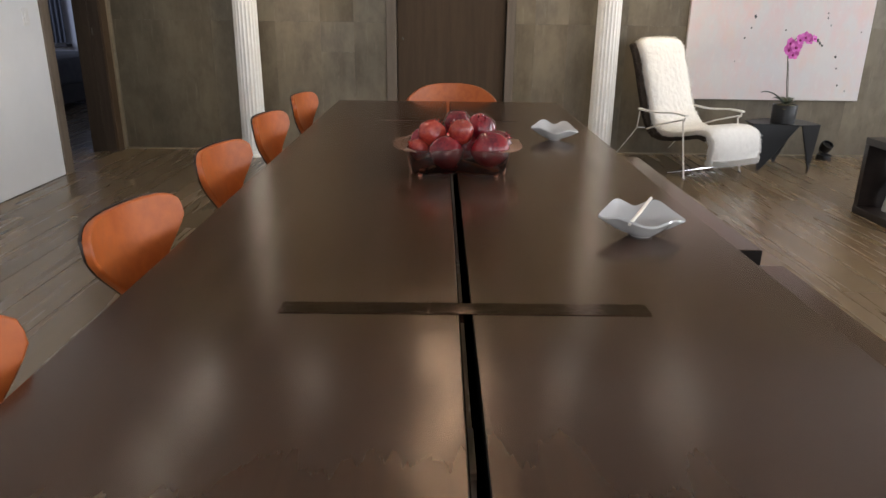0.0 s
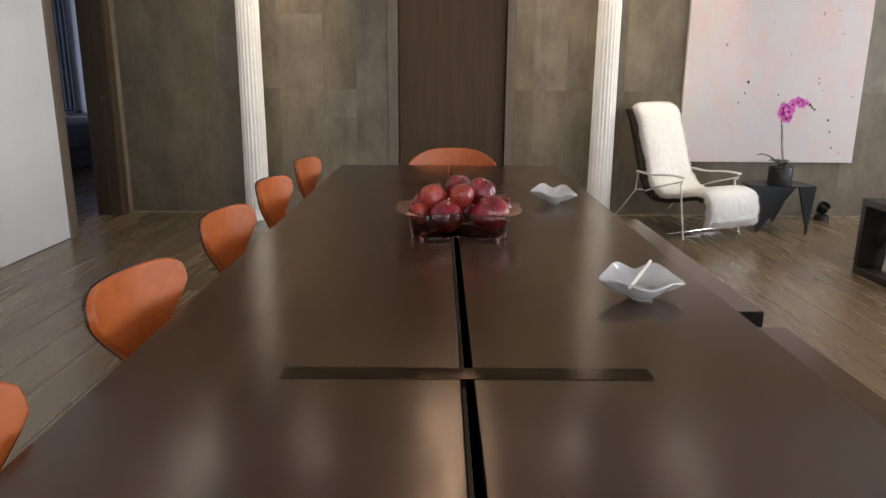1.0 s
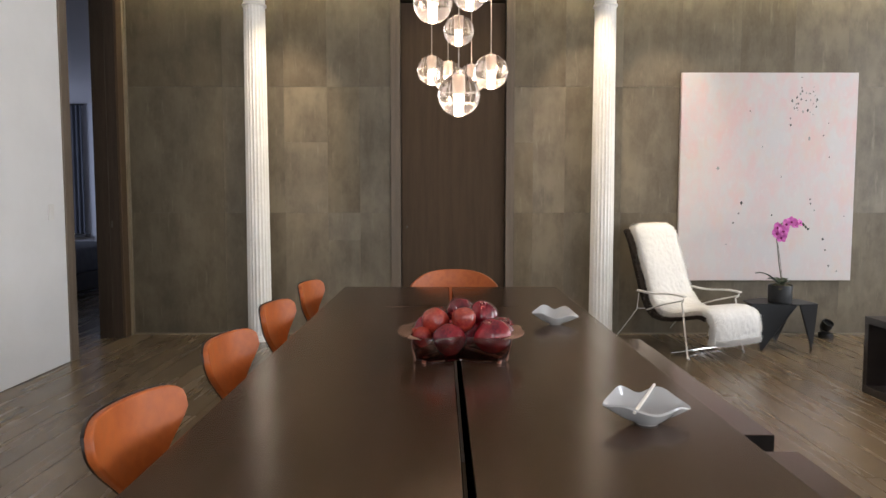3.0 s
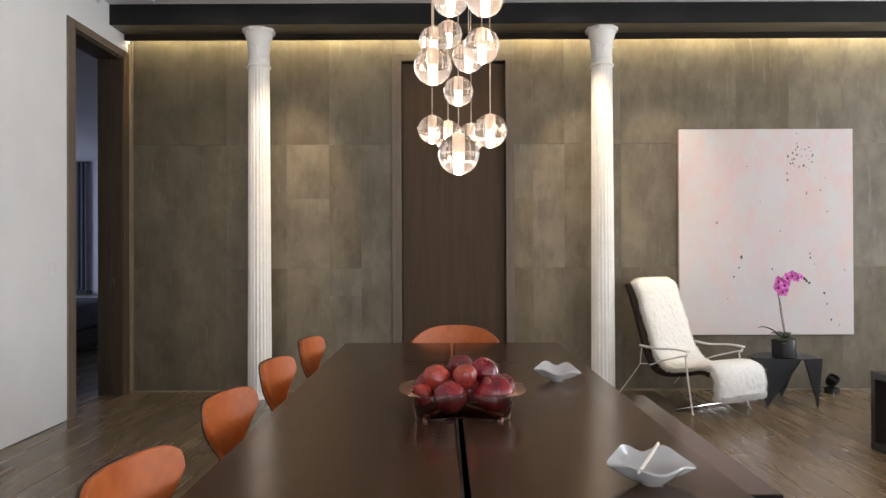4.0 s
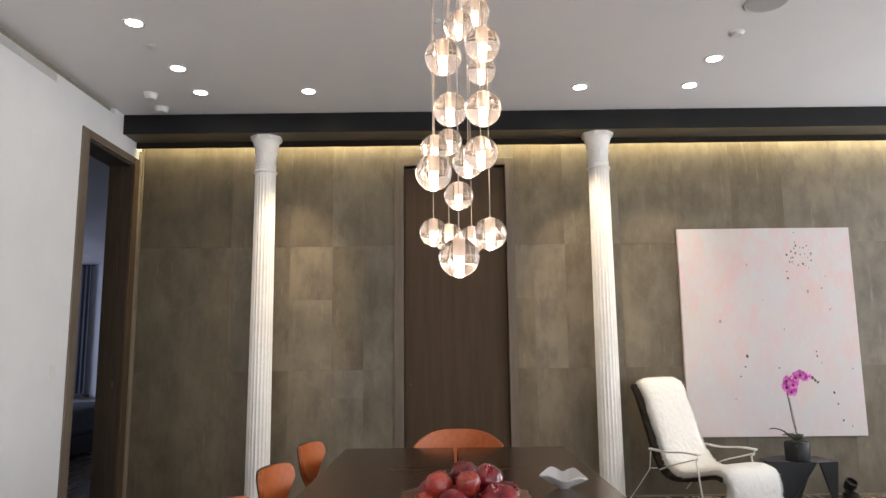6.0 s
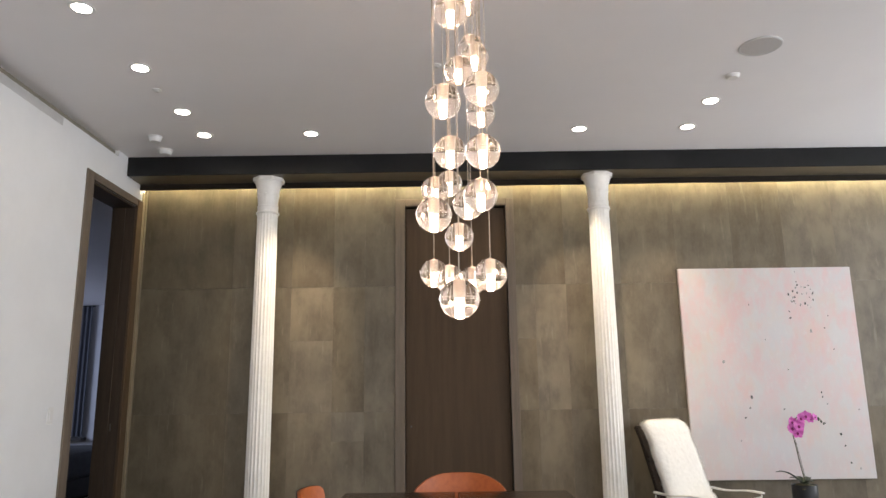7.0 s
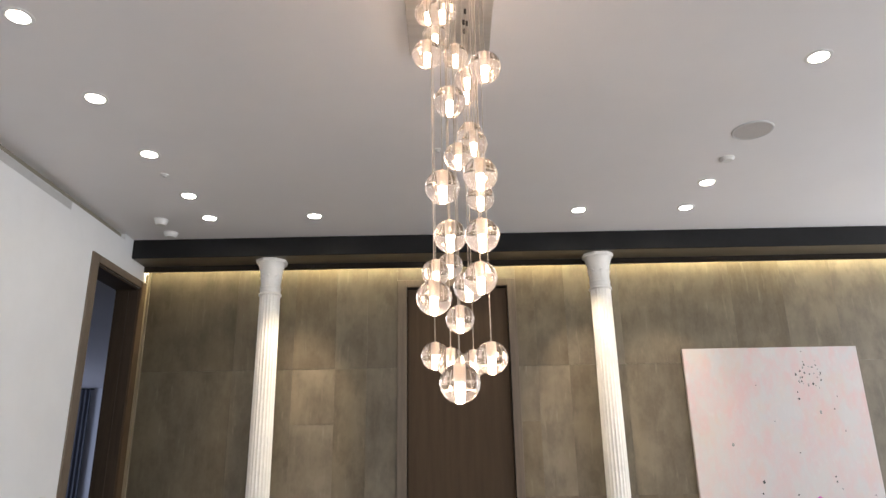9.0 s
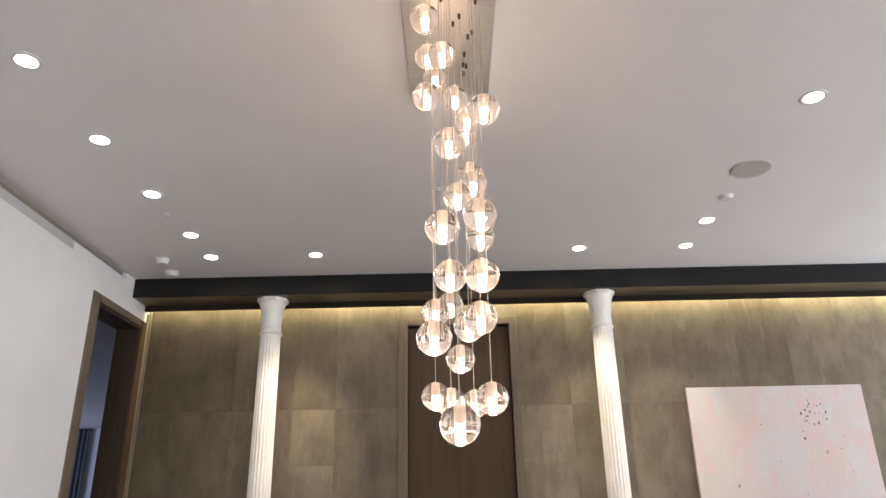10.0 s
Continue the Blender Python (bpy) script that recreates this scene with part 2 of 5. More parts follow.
def canvas_material():
    m = bpy.data.materials.new("painted_canvas")
    m.use_nodes = True
    n, l = m.node_tree.nodes, m.node_tree.links
    p = n["Principled BSDF"]
    p.inputs["Roughness"].default_value = 0.55
    co = n.new("ShaderNodeTexCoord")

    def cloud(scale, stretch, seed, lo, hi):
        mp = n.new("ShaderNodeMapping")
        mp.inputs["Scale"].default_value, mp.inputs["Location"].default_value = stretch, (seed, seed * 2.3, seed * 0.7)
        l.new(co.outputs["Object"], mp.inputs[0])
        t = n.new("ShaderNodeTexNoise")
        t.inputs["Scale"].default_value, t.inputs["Detail"].default_value, t.inputs["Roughness"].default_value = scale, 7, 0.62
        l.new(mp.outputs[0], t.inputs["Vector"])
        r = n.new("ShaderNodeMapRange")
        r.inputs[1].default_value, r.inputs[2].default_value = lo, hi
        l.new(t.outputs[0], r.inputs[0])
        return r.outputs[0], t.outputs[0]

    def blend(fac, a, b, amount):
        k = n.new("ShaderNodeMath")
        k.operation = "MULTIPLY"
        k.inputs[1].default_value = amount
        l.new(fac, k.inputs[0])
        x = n.new("ShaderNodeMix")
        x.data_type = "RGBA"
        l.new(k.outputs[0], x.inputs[0])
        if isinstance(a, tuple):
            x.inputs[6].default_value = (*a, 1)
        else:
            l.new(a, x.inputs[6])
        x.inputs[7].default_value = (*b, 1)
        return x.outputs[2]

    # the upper part of the picture is pinker than the lower
    sep = n.new("ShaderNodeSeparateXYZ")
    l.new(co.outputs["Object"], sep.inputs[0])
    high = n.new("ShaderNodeMapRange")
    high.inputs[1].default_value, high.inputs[2].default_value = 0.2, 1.5
    high.inputs[3].default_value, high.inputs[4].default_value = 0.45, 1.0
    l.new(sep.outputs[2], high.inputs[0])
    c = blend(cloud(1.6, (1, 1, 0.8), 3.0, 0.38, 0.62)[0], (0.565, 0.535, 0.51), (0.535, 0.515, 0.525), 0.7)
    c = blend(cloud(4.2, (1, 1, 0.7), 8.0, 0.50, 0.68)[0], c, (0.60, 0.495, 0.43), 0.85)
    pink = cloud(6.5, (1.2, 1, 0.7), 6.0, 0.42, 0.64)[0]
    k = n.new("ShaderNodeMath")
    k.operation = "MULTIPLY"
    l.new(pink, k.inputs[0])
    l.new(high.outputs[0], k.inputs[1])
    c = blend(k.outputs[0], c, (0.66, 0.41, 0.41), 0.66)
    c = blend(cloud(13, (1.3, 1, 0.6), 4.0, 0.50, 0.72)[0], c, (0.64, 0.48, 0.45), 0.34)
    c = blend(cloud(9, (1.4, 1, 0.5), 12.0, 0.50, 0.70)[0], c, (0.55, 0.545, 0.535), 0.50)
    f1, raw = cloud(26, (1, 1, 0.5), 1.0, 0.55, 0.75)
    c = blend(f1, c, (0.61, 0.575, 0.555), 0.6)
    l.new(c, p.inputs["Base Color"])
    b = n.new("ShaderNodeBump")
    b.inputs["Strength"].default_value, b.inputs["Distance"].default_value = 0.35, 0.003
    l.new(raw, b.inputs["Height"])
    l.new(b.outputs[0], p.inputs["Normal"])
    return m


M_CANVAS = canvas_material()


def concrete_material():
    """Waxed concrete: broad clouds, upright trowel streaks, pale runs and fine grain, shifted and toned panel by panel."""
    m = bpy.data.materials.new("patinated_concrete")
    m.use_nodes = True
    n, l = m.node_tree.nodes, m.node_tree.links
    p = n["Principled BSDF"]
    p.inputs["Specular IOR Level"].default_value = 0.35
    co, info = n.new("ShaderNodeTexCoord"), n.new("ShaderNodeObjectInfo")
    off, add = n.new("ShaderNodeVectorMath"), n.new("ShaderNodeVectorMath")
    off.operation = "SCALE"
    off.inputs[0].default_value = (17.0, 31.0, 23.0)
    l.new(info.outputs["Random"], off.inputs["Scale"])
    l.new(co.outputs["Object"], add.inputs[0])
    l.new(off.outputs[0], add.inputs[1])

    def field(scale, stretch, detail, rough, lo, hi):
        mp, t, r = n.new("ShaderNodeMapping"), n.new("ShaderNodeTexNoise"), n.new("ShaderNodeMapRange")
        mp.inputs["Scale"].default_value = stretch
        t.inputs["Scale"].default_value, t.inputs["Detail"].default_value, t.inputs["Roughness"].default_value = scale, detail, rough
        r.inputs[1].default_value, r.inputs[2].default_value = lo, hi
        l.new(add.outputs[0], mp.inputs[0])
        l.new(mp.outputs[0], t.inputs["Vector"])
        l.new(t.outputs[0], r.inputs[0])
        return r.outputs[0]

    def blend(fac, a, b, amount):
        k, x = n.new("ShaderNodeMath"), n.new("ShaderNodeMix")
        k.operation = "MULTIPLY"
        k.inputs[1].default_value = amount
        x.data_type = "RGBA"
        l.new(fac, k.inputs[0])
        l.new(k.outputs[0], x.inputs[0])
        if isinstance(a, tuple):
            x.inputs[6].default_value = (*a, 1)
        else:
            l.new(a, x.inputs[6])
        x.inputs[7].default_value = (*b, 1)
        return x.outputs[2]

    streak = field(1.0, (13, 13, 2.2), 6, 0.62, 0.36, 0.68)
    c = blend(field(2.2, (1, 1, 0.8), 5, 0.55, 0.32, 0.68), (0.104, 0.084, 0.056), (0.190, 0.156, 0.107), 1.0)
    c = blend(streak, c, (0.210, 0.175, 0.123), 0.30)
    c = blend(field(2.6, (2.0, 2.0, 1.1), 9, 0.68, 0.44, 0.64), c, (0.070, 0.056, 0.037), 0.55)
    c = blend(field(1.0, (24, 24, 3.2), 5, 0.62, 0.60, 0.74), c, (0.29, 0.255, 0.19), 0.38)
    grain = field(45, (1, 1, 0.7), 5, 0.65, 0.3, 0.7)
    c = blend(grain, c, (0.20, 0.172, 0.128), 0.18)
    hsv, tone, hue = n.new("ShaderNodeHueSaturation"), n.new("ShaderNodeMapRange"), n.new("ShaderNodeMapRange")
    tone.inputs[3].default_value, tone.inputs[4].default_value = 0.88, 1.14
    hue.inputs[3].default_value, hue.inputs[4].default_value = 1.10, 0.82
    l.new(info.outputs["Random"], tone.inputs[0])
    l.new(info.outputs["Random"], hue.inputs[0])
    l.new(tone.outputs[0], hsv.inputs["Value"])
    l.new(hue.outputs[0], hsv.inputs["Saturation"])
    l.new(c, hsv.inputs["Color"])
    # each panel's own tint, from its object colour
    own = n.new("ShaderNodeMix")
    own.data_type, own.blend_type = "RGBA", "MULTIPLY"
    own.inputs[0].default_value = 1.0
    l.new(hsv.outputs[0], own.inputs[6])
    l.new(info.outputs["Color"], own.inputs[7])
    l.new(own.outputs[2], p.inputs["Base Color"])
    rr = n.new("ShaderNodeMapRange")
    rr.inputs[3].default_value, rr.inputs[4].default_value = 0.62, 0.40
    l.new(streak, rr.inputs[0])
    l.new(rr.outputs[0], p.inputs["Roughness"])
    b = n.new("ShaderNodeBump")
    b.inputs["Strength"].default_value, b.inputs["Distance"].default_value = 0.10, 0.003
    l.new(grain, b.inputs["Height"])
    l.new(b.outputs[0], p.inputs["Normal"])
    return m


M_CONC = concrete_material()

# ---------------------------------------------------------------- mesh helpers


def part(name, bm, mat, parent=None, label="", smooth=False, matrix=None):
    me = bpy.data.meshes.new(name)
    bmesh.ops.recalc_face_normals(bm, faces=bm.faces)
    bm.to_mesh(me)
    bm.free()
    if smooth:
        me.shade_smooth()
        me.set_sharp_from_angle(angle=radians(40))
    if isinstance(mat, (list, tuple)):
        for x in mat:
            me.materials.append(x)
    else:
        me.materials.append(mat)
    ob = new(name, me)
    if parent:
        ob.parent = parent
    if matrix:
        ob.matrix_basis = matrix
    if label:
        ob["label"] = label
    return ob


def thing(name, m, label, category, group="", kind=""):
    ob = new(name)
    ob.empty_display_size = 0.1
    ob.matrix_basis = m
    return tagged(ob, label, category, group, kind)


def box(x0, x1, y0, y1, z0, z1, bevel=0.0, bm=None, seg=1):
    bm = bm or bmesh.new()
    vs = [bm.verts.new(c) for c in ((x0, y0, z0), (x1, y0, z0), (x1, y1, z0), (x0, y1, z0), (x0, y0, z1), (x1, y0, z1), (x1, y1, z1), (x0, y1, z1))]
    fs = [bm.faces.new([vs[i] for i in f]) for f in ((3, 2, 1, 0), (4, 5, 6, 7), (0, 1, 5, 4), (1, 2, 6, 5), (2, 3, 7, 6), (3, 0, 4, 7))]
    if bevel:
        es = list({e for f in fs for e in f.edges})
        bmesh.ops.bevel(bm, geom=es, offset=bevel, segments=seg, affect="EDGES", profile=0.5)
    return bm


def lathe(profile, n=32, bm=None, at=(0, 0, 0), close=True):
    """Turn a list of (radius, height) round the upright axis."""
    bm = bm or bmesh.new()
    rings = []
    for r, z in profile:
        if r < 1e-6:
            rings.append([bm.verts.new((at[0], at[1], at[2] + z))])
        else:
            rings.append([bm.verts.new((at[0] + r * math.cos(2 * math.pi * k / n), at[1] + r * math.sin(2 * math.pi * k / n), at[2] + z)) for k in range(n)])
    for a, b in zip(rings, rings[1:]):
        for k in range(n):
            q = [a[k % len(a)], a[(k + 1) % len(a)], b[(k + 1) % len(b)], b[k % len(b)]]
            q = list(dict.fromkeys(q))
            if len(q) > 2:
                bm.faces.new(q)
    return bm


def tube(points, radius, n=8, bm=None):
    """A round rod along points; radius is a number or one for each point."""
    bm = bm or bmesh.new()
    pts = [Vector(p) for p in points]
    rad = radius if isinstance(radius, (list, tuple)) else [radius] * len(pts)
    rings, side = [], None
    for i, p in enumerate(pts):
        d = (pts[min(i + 1, len(pts) - 1)] - pts[max(i - 1, 0)]).normalized()
        side = (side - d * side.dot(d)).normalized() if side else d.orthogonal().normalized()
        up = d.cross(side)
        rings.append([bm.verts.new(p + (side * math.cos(2 * math.pi * k / n) + up * math.sin(2 * math.pi * k / n)) * rad[i]) for k in range(n)])
    for a, b in zip(rings, rings[1:]):
        for k in range(n):
            bm.faces.new((a[k], a[(k + 1) % n], b[(k + 1) % n], b[k]))
    bm.faces.new(rings[0][::-1])
    bm.faces.new(rings[-1])
    return bm


def sheet(fn, nu, nv, thick, bm=None):
    """A curved plate: fn(u, v) gives points for u, v from 0 to 1; it is given thickness along its normal."""
    bm = bm or bmesh.new()
    g = [[Vector(fn(i / nu, j / nv)) for j in range(nv + 1)] for i in range(nu + 1)]
    front, back = [], []
    for i in range(nu + 1):
        fr, bk = [], []
        for j in range(nv + 1):
            du = g[min(i + 1, nu)][j] - g[max(i - 1, 0)][j]
            dv = g[i][min(j + 1, nv)] - g[i][max(j - 1, 0)]
            nn = du.cross(dv)
            nn = nn.normalized() if nn.length > 1e-9 else Vector((0, 0, 1))
            fr.append(bm.verts.new(g[i][j]))
            bk.append(bm.verts.new(g[i][j] - nn * thick))
        front.append(fr)
        back.append(bk)
    for i in range(nu):
        for j in range(nv):
            bm.faces.new((front[i][j], front[i + 1][j], front[i + 1][j + 1], front[i][j + 1]))
            bm.faces.new((back[i][j + 1], back[i + 1][j + 1], back[i + 1][j], back[i][j]))
    for i in range(nu):
        bm.faces.new((front[i + 1][0], front[i][0], back[i][0], back[i + 1][0]))
        bm.faces.new((front[i][nv], front[i + 1][nv], back[i + 1][nv], back[i][nv]))
    for j in range(nv):
        bm.faces.new((front[0][j], front[0][j + 1], back[0][j + 1], back[0][j]))
        bm.faces.new((front[nu][j + 1], front[nu][j], back[nu][j], back[nu][j + 1]))
    return bm


def blob(r, squash=(1, 1, 1), rough=0.0, seed=0, sub=3, bm=None, at=(0, 0, 0), freq=2.0):
    bm = bm or bmesh.new()
    vs = bmesh.ops.create_icosphere(bm, subdivisions=sub, radius=r)["verts"]
    for v in vs:
        k = 1 + rough * noise.noise(v.co * (freq / r) + Vector((seed * 7.1, seed * 3.3, seed)))
        v.co = Vector((v.co.x * squash[0] * k, v.co.y * squash[1] * k, v.co.z * squash[2] * k)) + Vector(at)
    return bm


def structure(name, bm, mat, label, category):
    return tagged(part(name, bm, mat), label, category, kind="structure")

# ---------------------------------------------------------------- the room
T = 0.205
DY0, DY1, DZ = 5.331, 6.150, 2.975      # doorway in the west wall
NX0, NX1, NZ = -0.375, 0.565, 2.975     # doorway in the north wall

wall_w = structure("wall_west", box(WEST - T, WEST, SOUTH, DY0, 0.006, 3.305), M_WHITE, "smooth white painted plaster wall with a shadow gap at its foot", "wall")
part("wall_above_door", box(WEST - T, WEST, DY0, NORTH, DZ, 3.305), M_WHITE, wall_w)
part("wall_beside_door", box(WEST - T, WEST, DY1, NORTH, 0.0, DZ), M_WHITE, wall_w)
part("shadow_gap", box(WEST - T, WEST - 0.004, SOUTH, DY0, 0.0, 0.006), M_JOINT, wall_w, "dark recessed line at the foot of the wall")
part("top_reveal", box(WEST - T, WEST - 0.035, SOUTH, 5.72, 3.305, CEIL + 0.1), M_OLIVE, wall_w, "olive recessed strip below the ceiling")
part("wall_top", box(WEST - T, WEST, 5.72, NORTH, 3.305, CEIL + 0.1), M_WHITE, wall_w)

wall_n = structure("wall_north", box(WEST - T, NX0, NORTH + 0.010, NORTH + 0.26, 0, CEIL + 0.1), M_JOINT, "wall of grey-brown patinated concrete panels with open joints", "wall")
part("wall_core", box(NX1, EAST + T, NORTH + 0.010, NORTH + 0.26, 0, CEIL + 0.1), M_JOINT, wall_n)
part("wall_core", box(NX0, NX1, NORTH + 0.010, NORTH + 0.26, NZ, CEIL + 0.1), M_JOINT, wall_n)
part("edge_trim", box(WEST + 0.001, WEST + 0.026, NORTH - 0.012, NORTH + 0.010, 0, 3.16, 0.002), M_TRIMLINE, wall_n, "tan trim in the corner")


def wall_with_windows(name, along, fixed, lo, hi, centres, label):
    """A wall with tall window openings; along is the axis it runs on."""
    def put(a0, a1, z0, z1):
        if along == "y":
            return box(fixed, fixed + T, a0, a1, z0, z1)
        return box(a0, a1, fixed - T, fixed, z0, z1)
    edges = [lo]
    for c in centres:
        edges += [c - 0.78, c + 0.78]
    edges.append(hi)
    w = structure(name, put(edges[0], edges[1], 0, CEIL + 0.1), M_WHITE, label, "wall")
    for i in range(2, len(edges), 2):
        part("wall_pier", put(edges[i], edges[i + 1], 0, CEIL + 0.1), M_WHITE, w)
    for c in centres:
        part("wall_below_window", put(c - 0.78, c + 0.78, 0, 0.68), M_WHITE, w)
        part("wall_above_window", put(c - 0.78, c + 0.78, 2.82, CEIL + 0.1), M_WHITE, w)
    return w


wall_with_windows("wall_east", "y", EAST, SOUTH - T, NORTH, EAST_WINDOWS, "white painted wall with tall windows")
wall_with_windows("wall_south", "x", SOUTH, WEST - T, EAST + T, SOUTH_WINDOWS, "white painted wall with tall windows")


def window(i, m):
    ob = thing("window_%d" % i, m, "tall window with a dark steel frame and glazing bars", "window", kind="structure")
    fr = bmesh.new()
    for a in ((-0.78, -0.73, 0.68, 2.82), (0.73, 0.78, 0.68, 2.82), (-0.73, 0.73, 0.68, 0.73), (-0.73, 0.73, 2.77, 2.82)):
        box(a[0], a[1], 0.06, 0.12, a[2], a[3], bm=fr)
    part("window_frame", fr, M_STEEL, ob)
    for x in (-0.25, 0.25):
        part("glazing_bar", box(x - 0.012, x + 0.012, 0.07, 0.11, 0.73, 2.77), M_STEEL, ob)
    for z in (1.24, 1.75, 2.26):
        part("glazing_bar", box(-0.73, 0.73, 0.072, 0.108, z - 0.012, z + 0.012), M_STEEL, ob)


for i, y in enumerate(EAST_WINDOWS):
    window(i + 1, pose(EAST, y, 0, 0, 0, -90))
for i, x in enumerate(SOUTH_WINDOWS):
    window(i + 4, pose(x, SOUTH, 0, 0, 0, 180))

ceil_bm = box(WEST - 0.06, EAST + T, SOUTH - T, NORTH + 0.26, CEIL, CEIL + 0.12)
structure("ceiling", ceil_bm, M_CEIL, "flat white painted ceiling with recessed lamps", "ceiling")

# steel beam over the columns, with a lit cove between it and the wall
beam = structure("ceiling_beam", box(WEST + 0.001, EAST, 5.89, 5.905, 3.184, CEIL - 0.002, 0.003), M_STEEL, "black painted steel beam carried by white columns", "beam")
part("beam_top", box(WEST + 0.001, EAST, 5.905, 6.20, 3.29, CEIL - 0.002), M_STEEL, beam)
part("beam_soffit", box(WEST + 0.001, EAST, 5.905, 6.165, 3.187, 3.20, 0.002), M_SOFFIT, beam, "bronze coloured underside of the beam")
part("cove_lip", box(WEST + 0.001, EAST, 6.165, 6.190, 3.136, 3.222, 0.002), M_LIP, beam, "dark bronze lip that hides the light strip")
part("light_strip", box(WEST + 0.03, EAST, 6.200, 6.222, 3.226, 3.236), M_LED, beam, "glowing warm light strip in the cove")

# doorway to the bedroom
frame_w = tagged(part("door_1", box(WEST - 0.01, WEST + 0.014, DY0 - 0.108, DY0, 0, DZ + 0.065, 0.003), M_CASING), "tall open doorway with a brown oak frame", "door frame", kind="structure")
# far casing takes the darker door oak: its shade put into the colour
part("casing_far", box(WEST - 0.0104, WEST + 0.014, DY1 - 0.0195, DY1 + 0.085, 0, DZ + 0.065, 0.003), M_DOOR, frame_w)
part("corner_strip", box(WEST - 0.002, WEST + 0.010, DY1 + 0.086, NORTH - 0.013, 0, 3.13, 0.002), M_TRIMLINE, frame_w, "tan strip in the corner beside the frame")
part("casing_top", box(WEST - 0.01, WEST + 0.0135, DY0, DY1 - 0.02, DZ, DZ + 0.065, 0.003), M_CASING, frame_w)
# jambs in an oak darker than the front casing
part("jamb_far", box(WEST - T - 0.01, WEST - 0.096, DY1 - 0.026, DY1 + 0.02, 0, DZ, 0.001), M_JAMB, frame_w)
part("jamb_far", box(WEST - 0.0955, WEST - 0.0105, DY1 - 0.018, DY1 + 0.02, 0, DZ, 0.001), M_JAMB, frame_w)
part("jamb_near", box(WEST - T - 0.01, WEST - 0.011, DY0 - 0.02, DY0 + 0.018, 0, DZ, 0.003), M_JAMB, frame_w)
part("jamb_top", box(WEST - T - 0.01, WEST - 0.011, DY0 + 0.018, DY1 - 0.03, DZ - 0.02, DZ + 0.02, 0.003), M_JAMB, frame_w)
part("strike_plate", box(WEST - 0.086, WEST - 0.072, DY1 - 0.0195, DY1 - 0.018, 0.98, 1.04, 0.0005), M_FERRULE, frame_w, "small steel latch plate")

# tall closed door in the north wall
door = tagged(part("door_2", box(NX0 + 0.003, NX1 - 0.003, NORTH + 0.052, NORTH + 0.095, 0.008, NZ - 0.01, 0.003), M_DOOR), "tall closed door of smoked brown oak in a deep frame", "door", kind="structure")
part("frame_side", box(NX0 - 0.088, NX0, NORTH - 0.016, NORTH + 0.12, 0, NZ + 0.068, 0.004), M_CASING, door)
part("frame_side", box(NX1, NX1 + 0.075, NORTH - 0.016, NORTH + 0.12, 0, NZ + 0.068, 0.004), M_CASING, door)
part("frame_top", box(NX0, NX1, NORTH - 0.0155, NORTH + 0.12, NZ, NZ + 0.068, 0.004), M_CASING, door)
kn = lathe([(0, -0.004), (0.011, -0.004), (0.011, 0.003), (0.005, 0.005), (0.005, 0.016), (0.009, 0.019), (0.009, 0.026), (0, 0.029)], 20)
part("door_knob", kn, M_FERRULE, door, "small round steel knob", True, pose(-0.322, NORTH + 0.051, 0.975, 90))
part("door_back", box(NX0 - 0.09, NX1 + 0.09, NORTH + 0.2, NORTH + 0.25, 0, NZ + 0.07), M_JOINT, door)


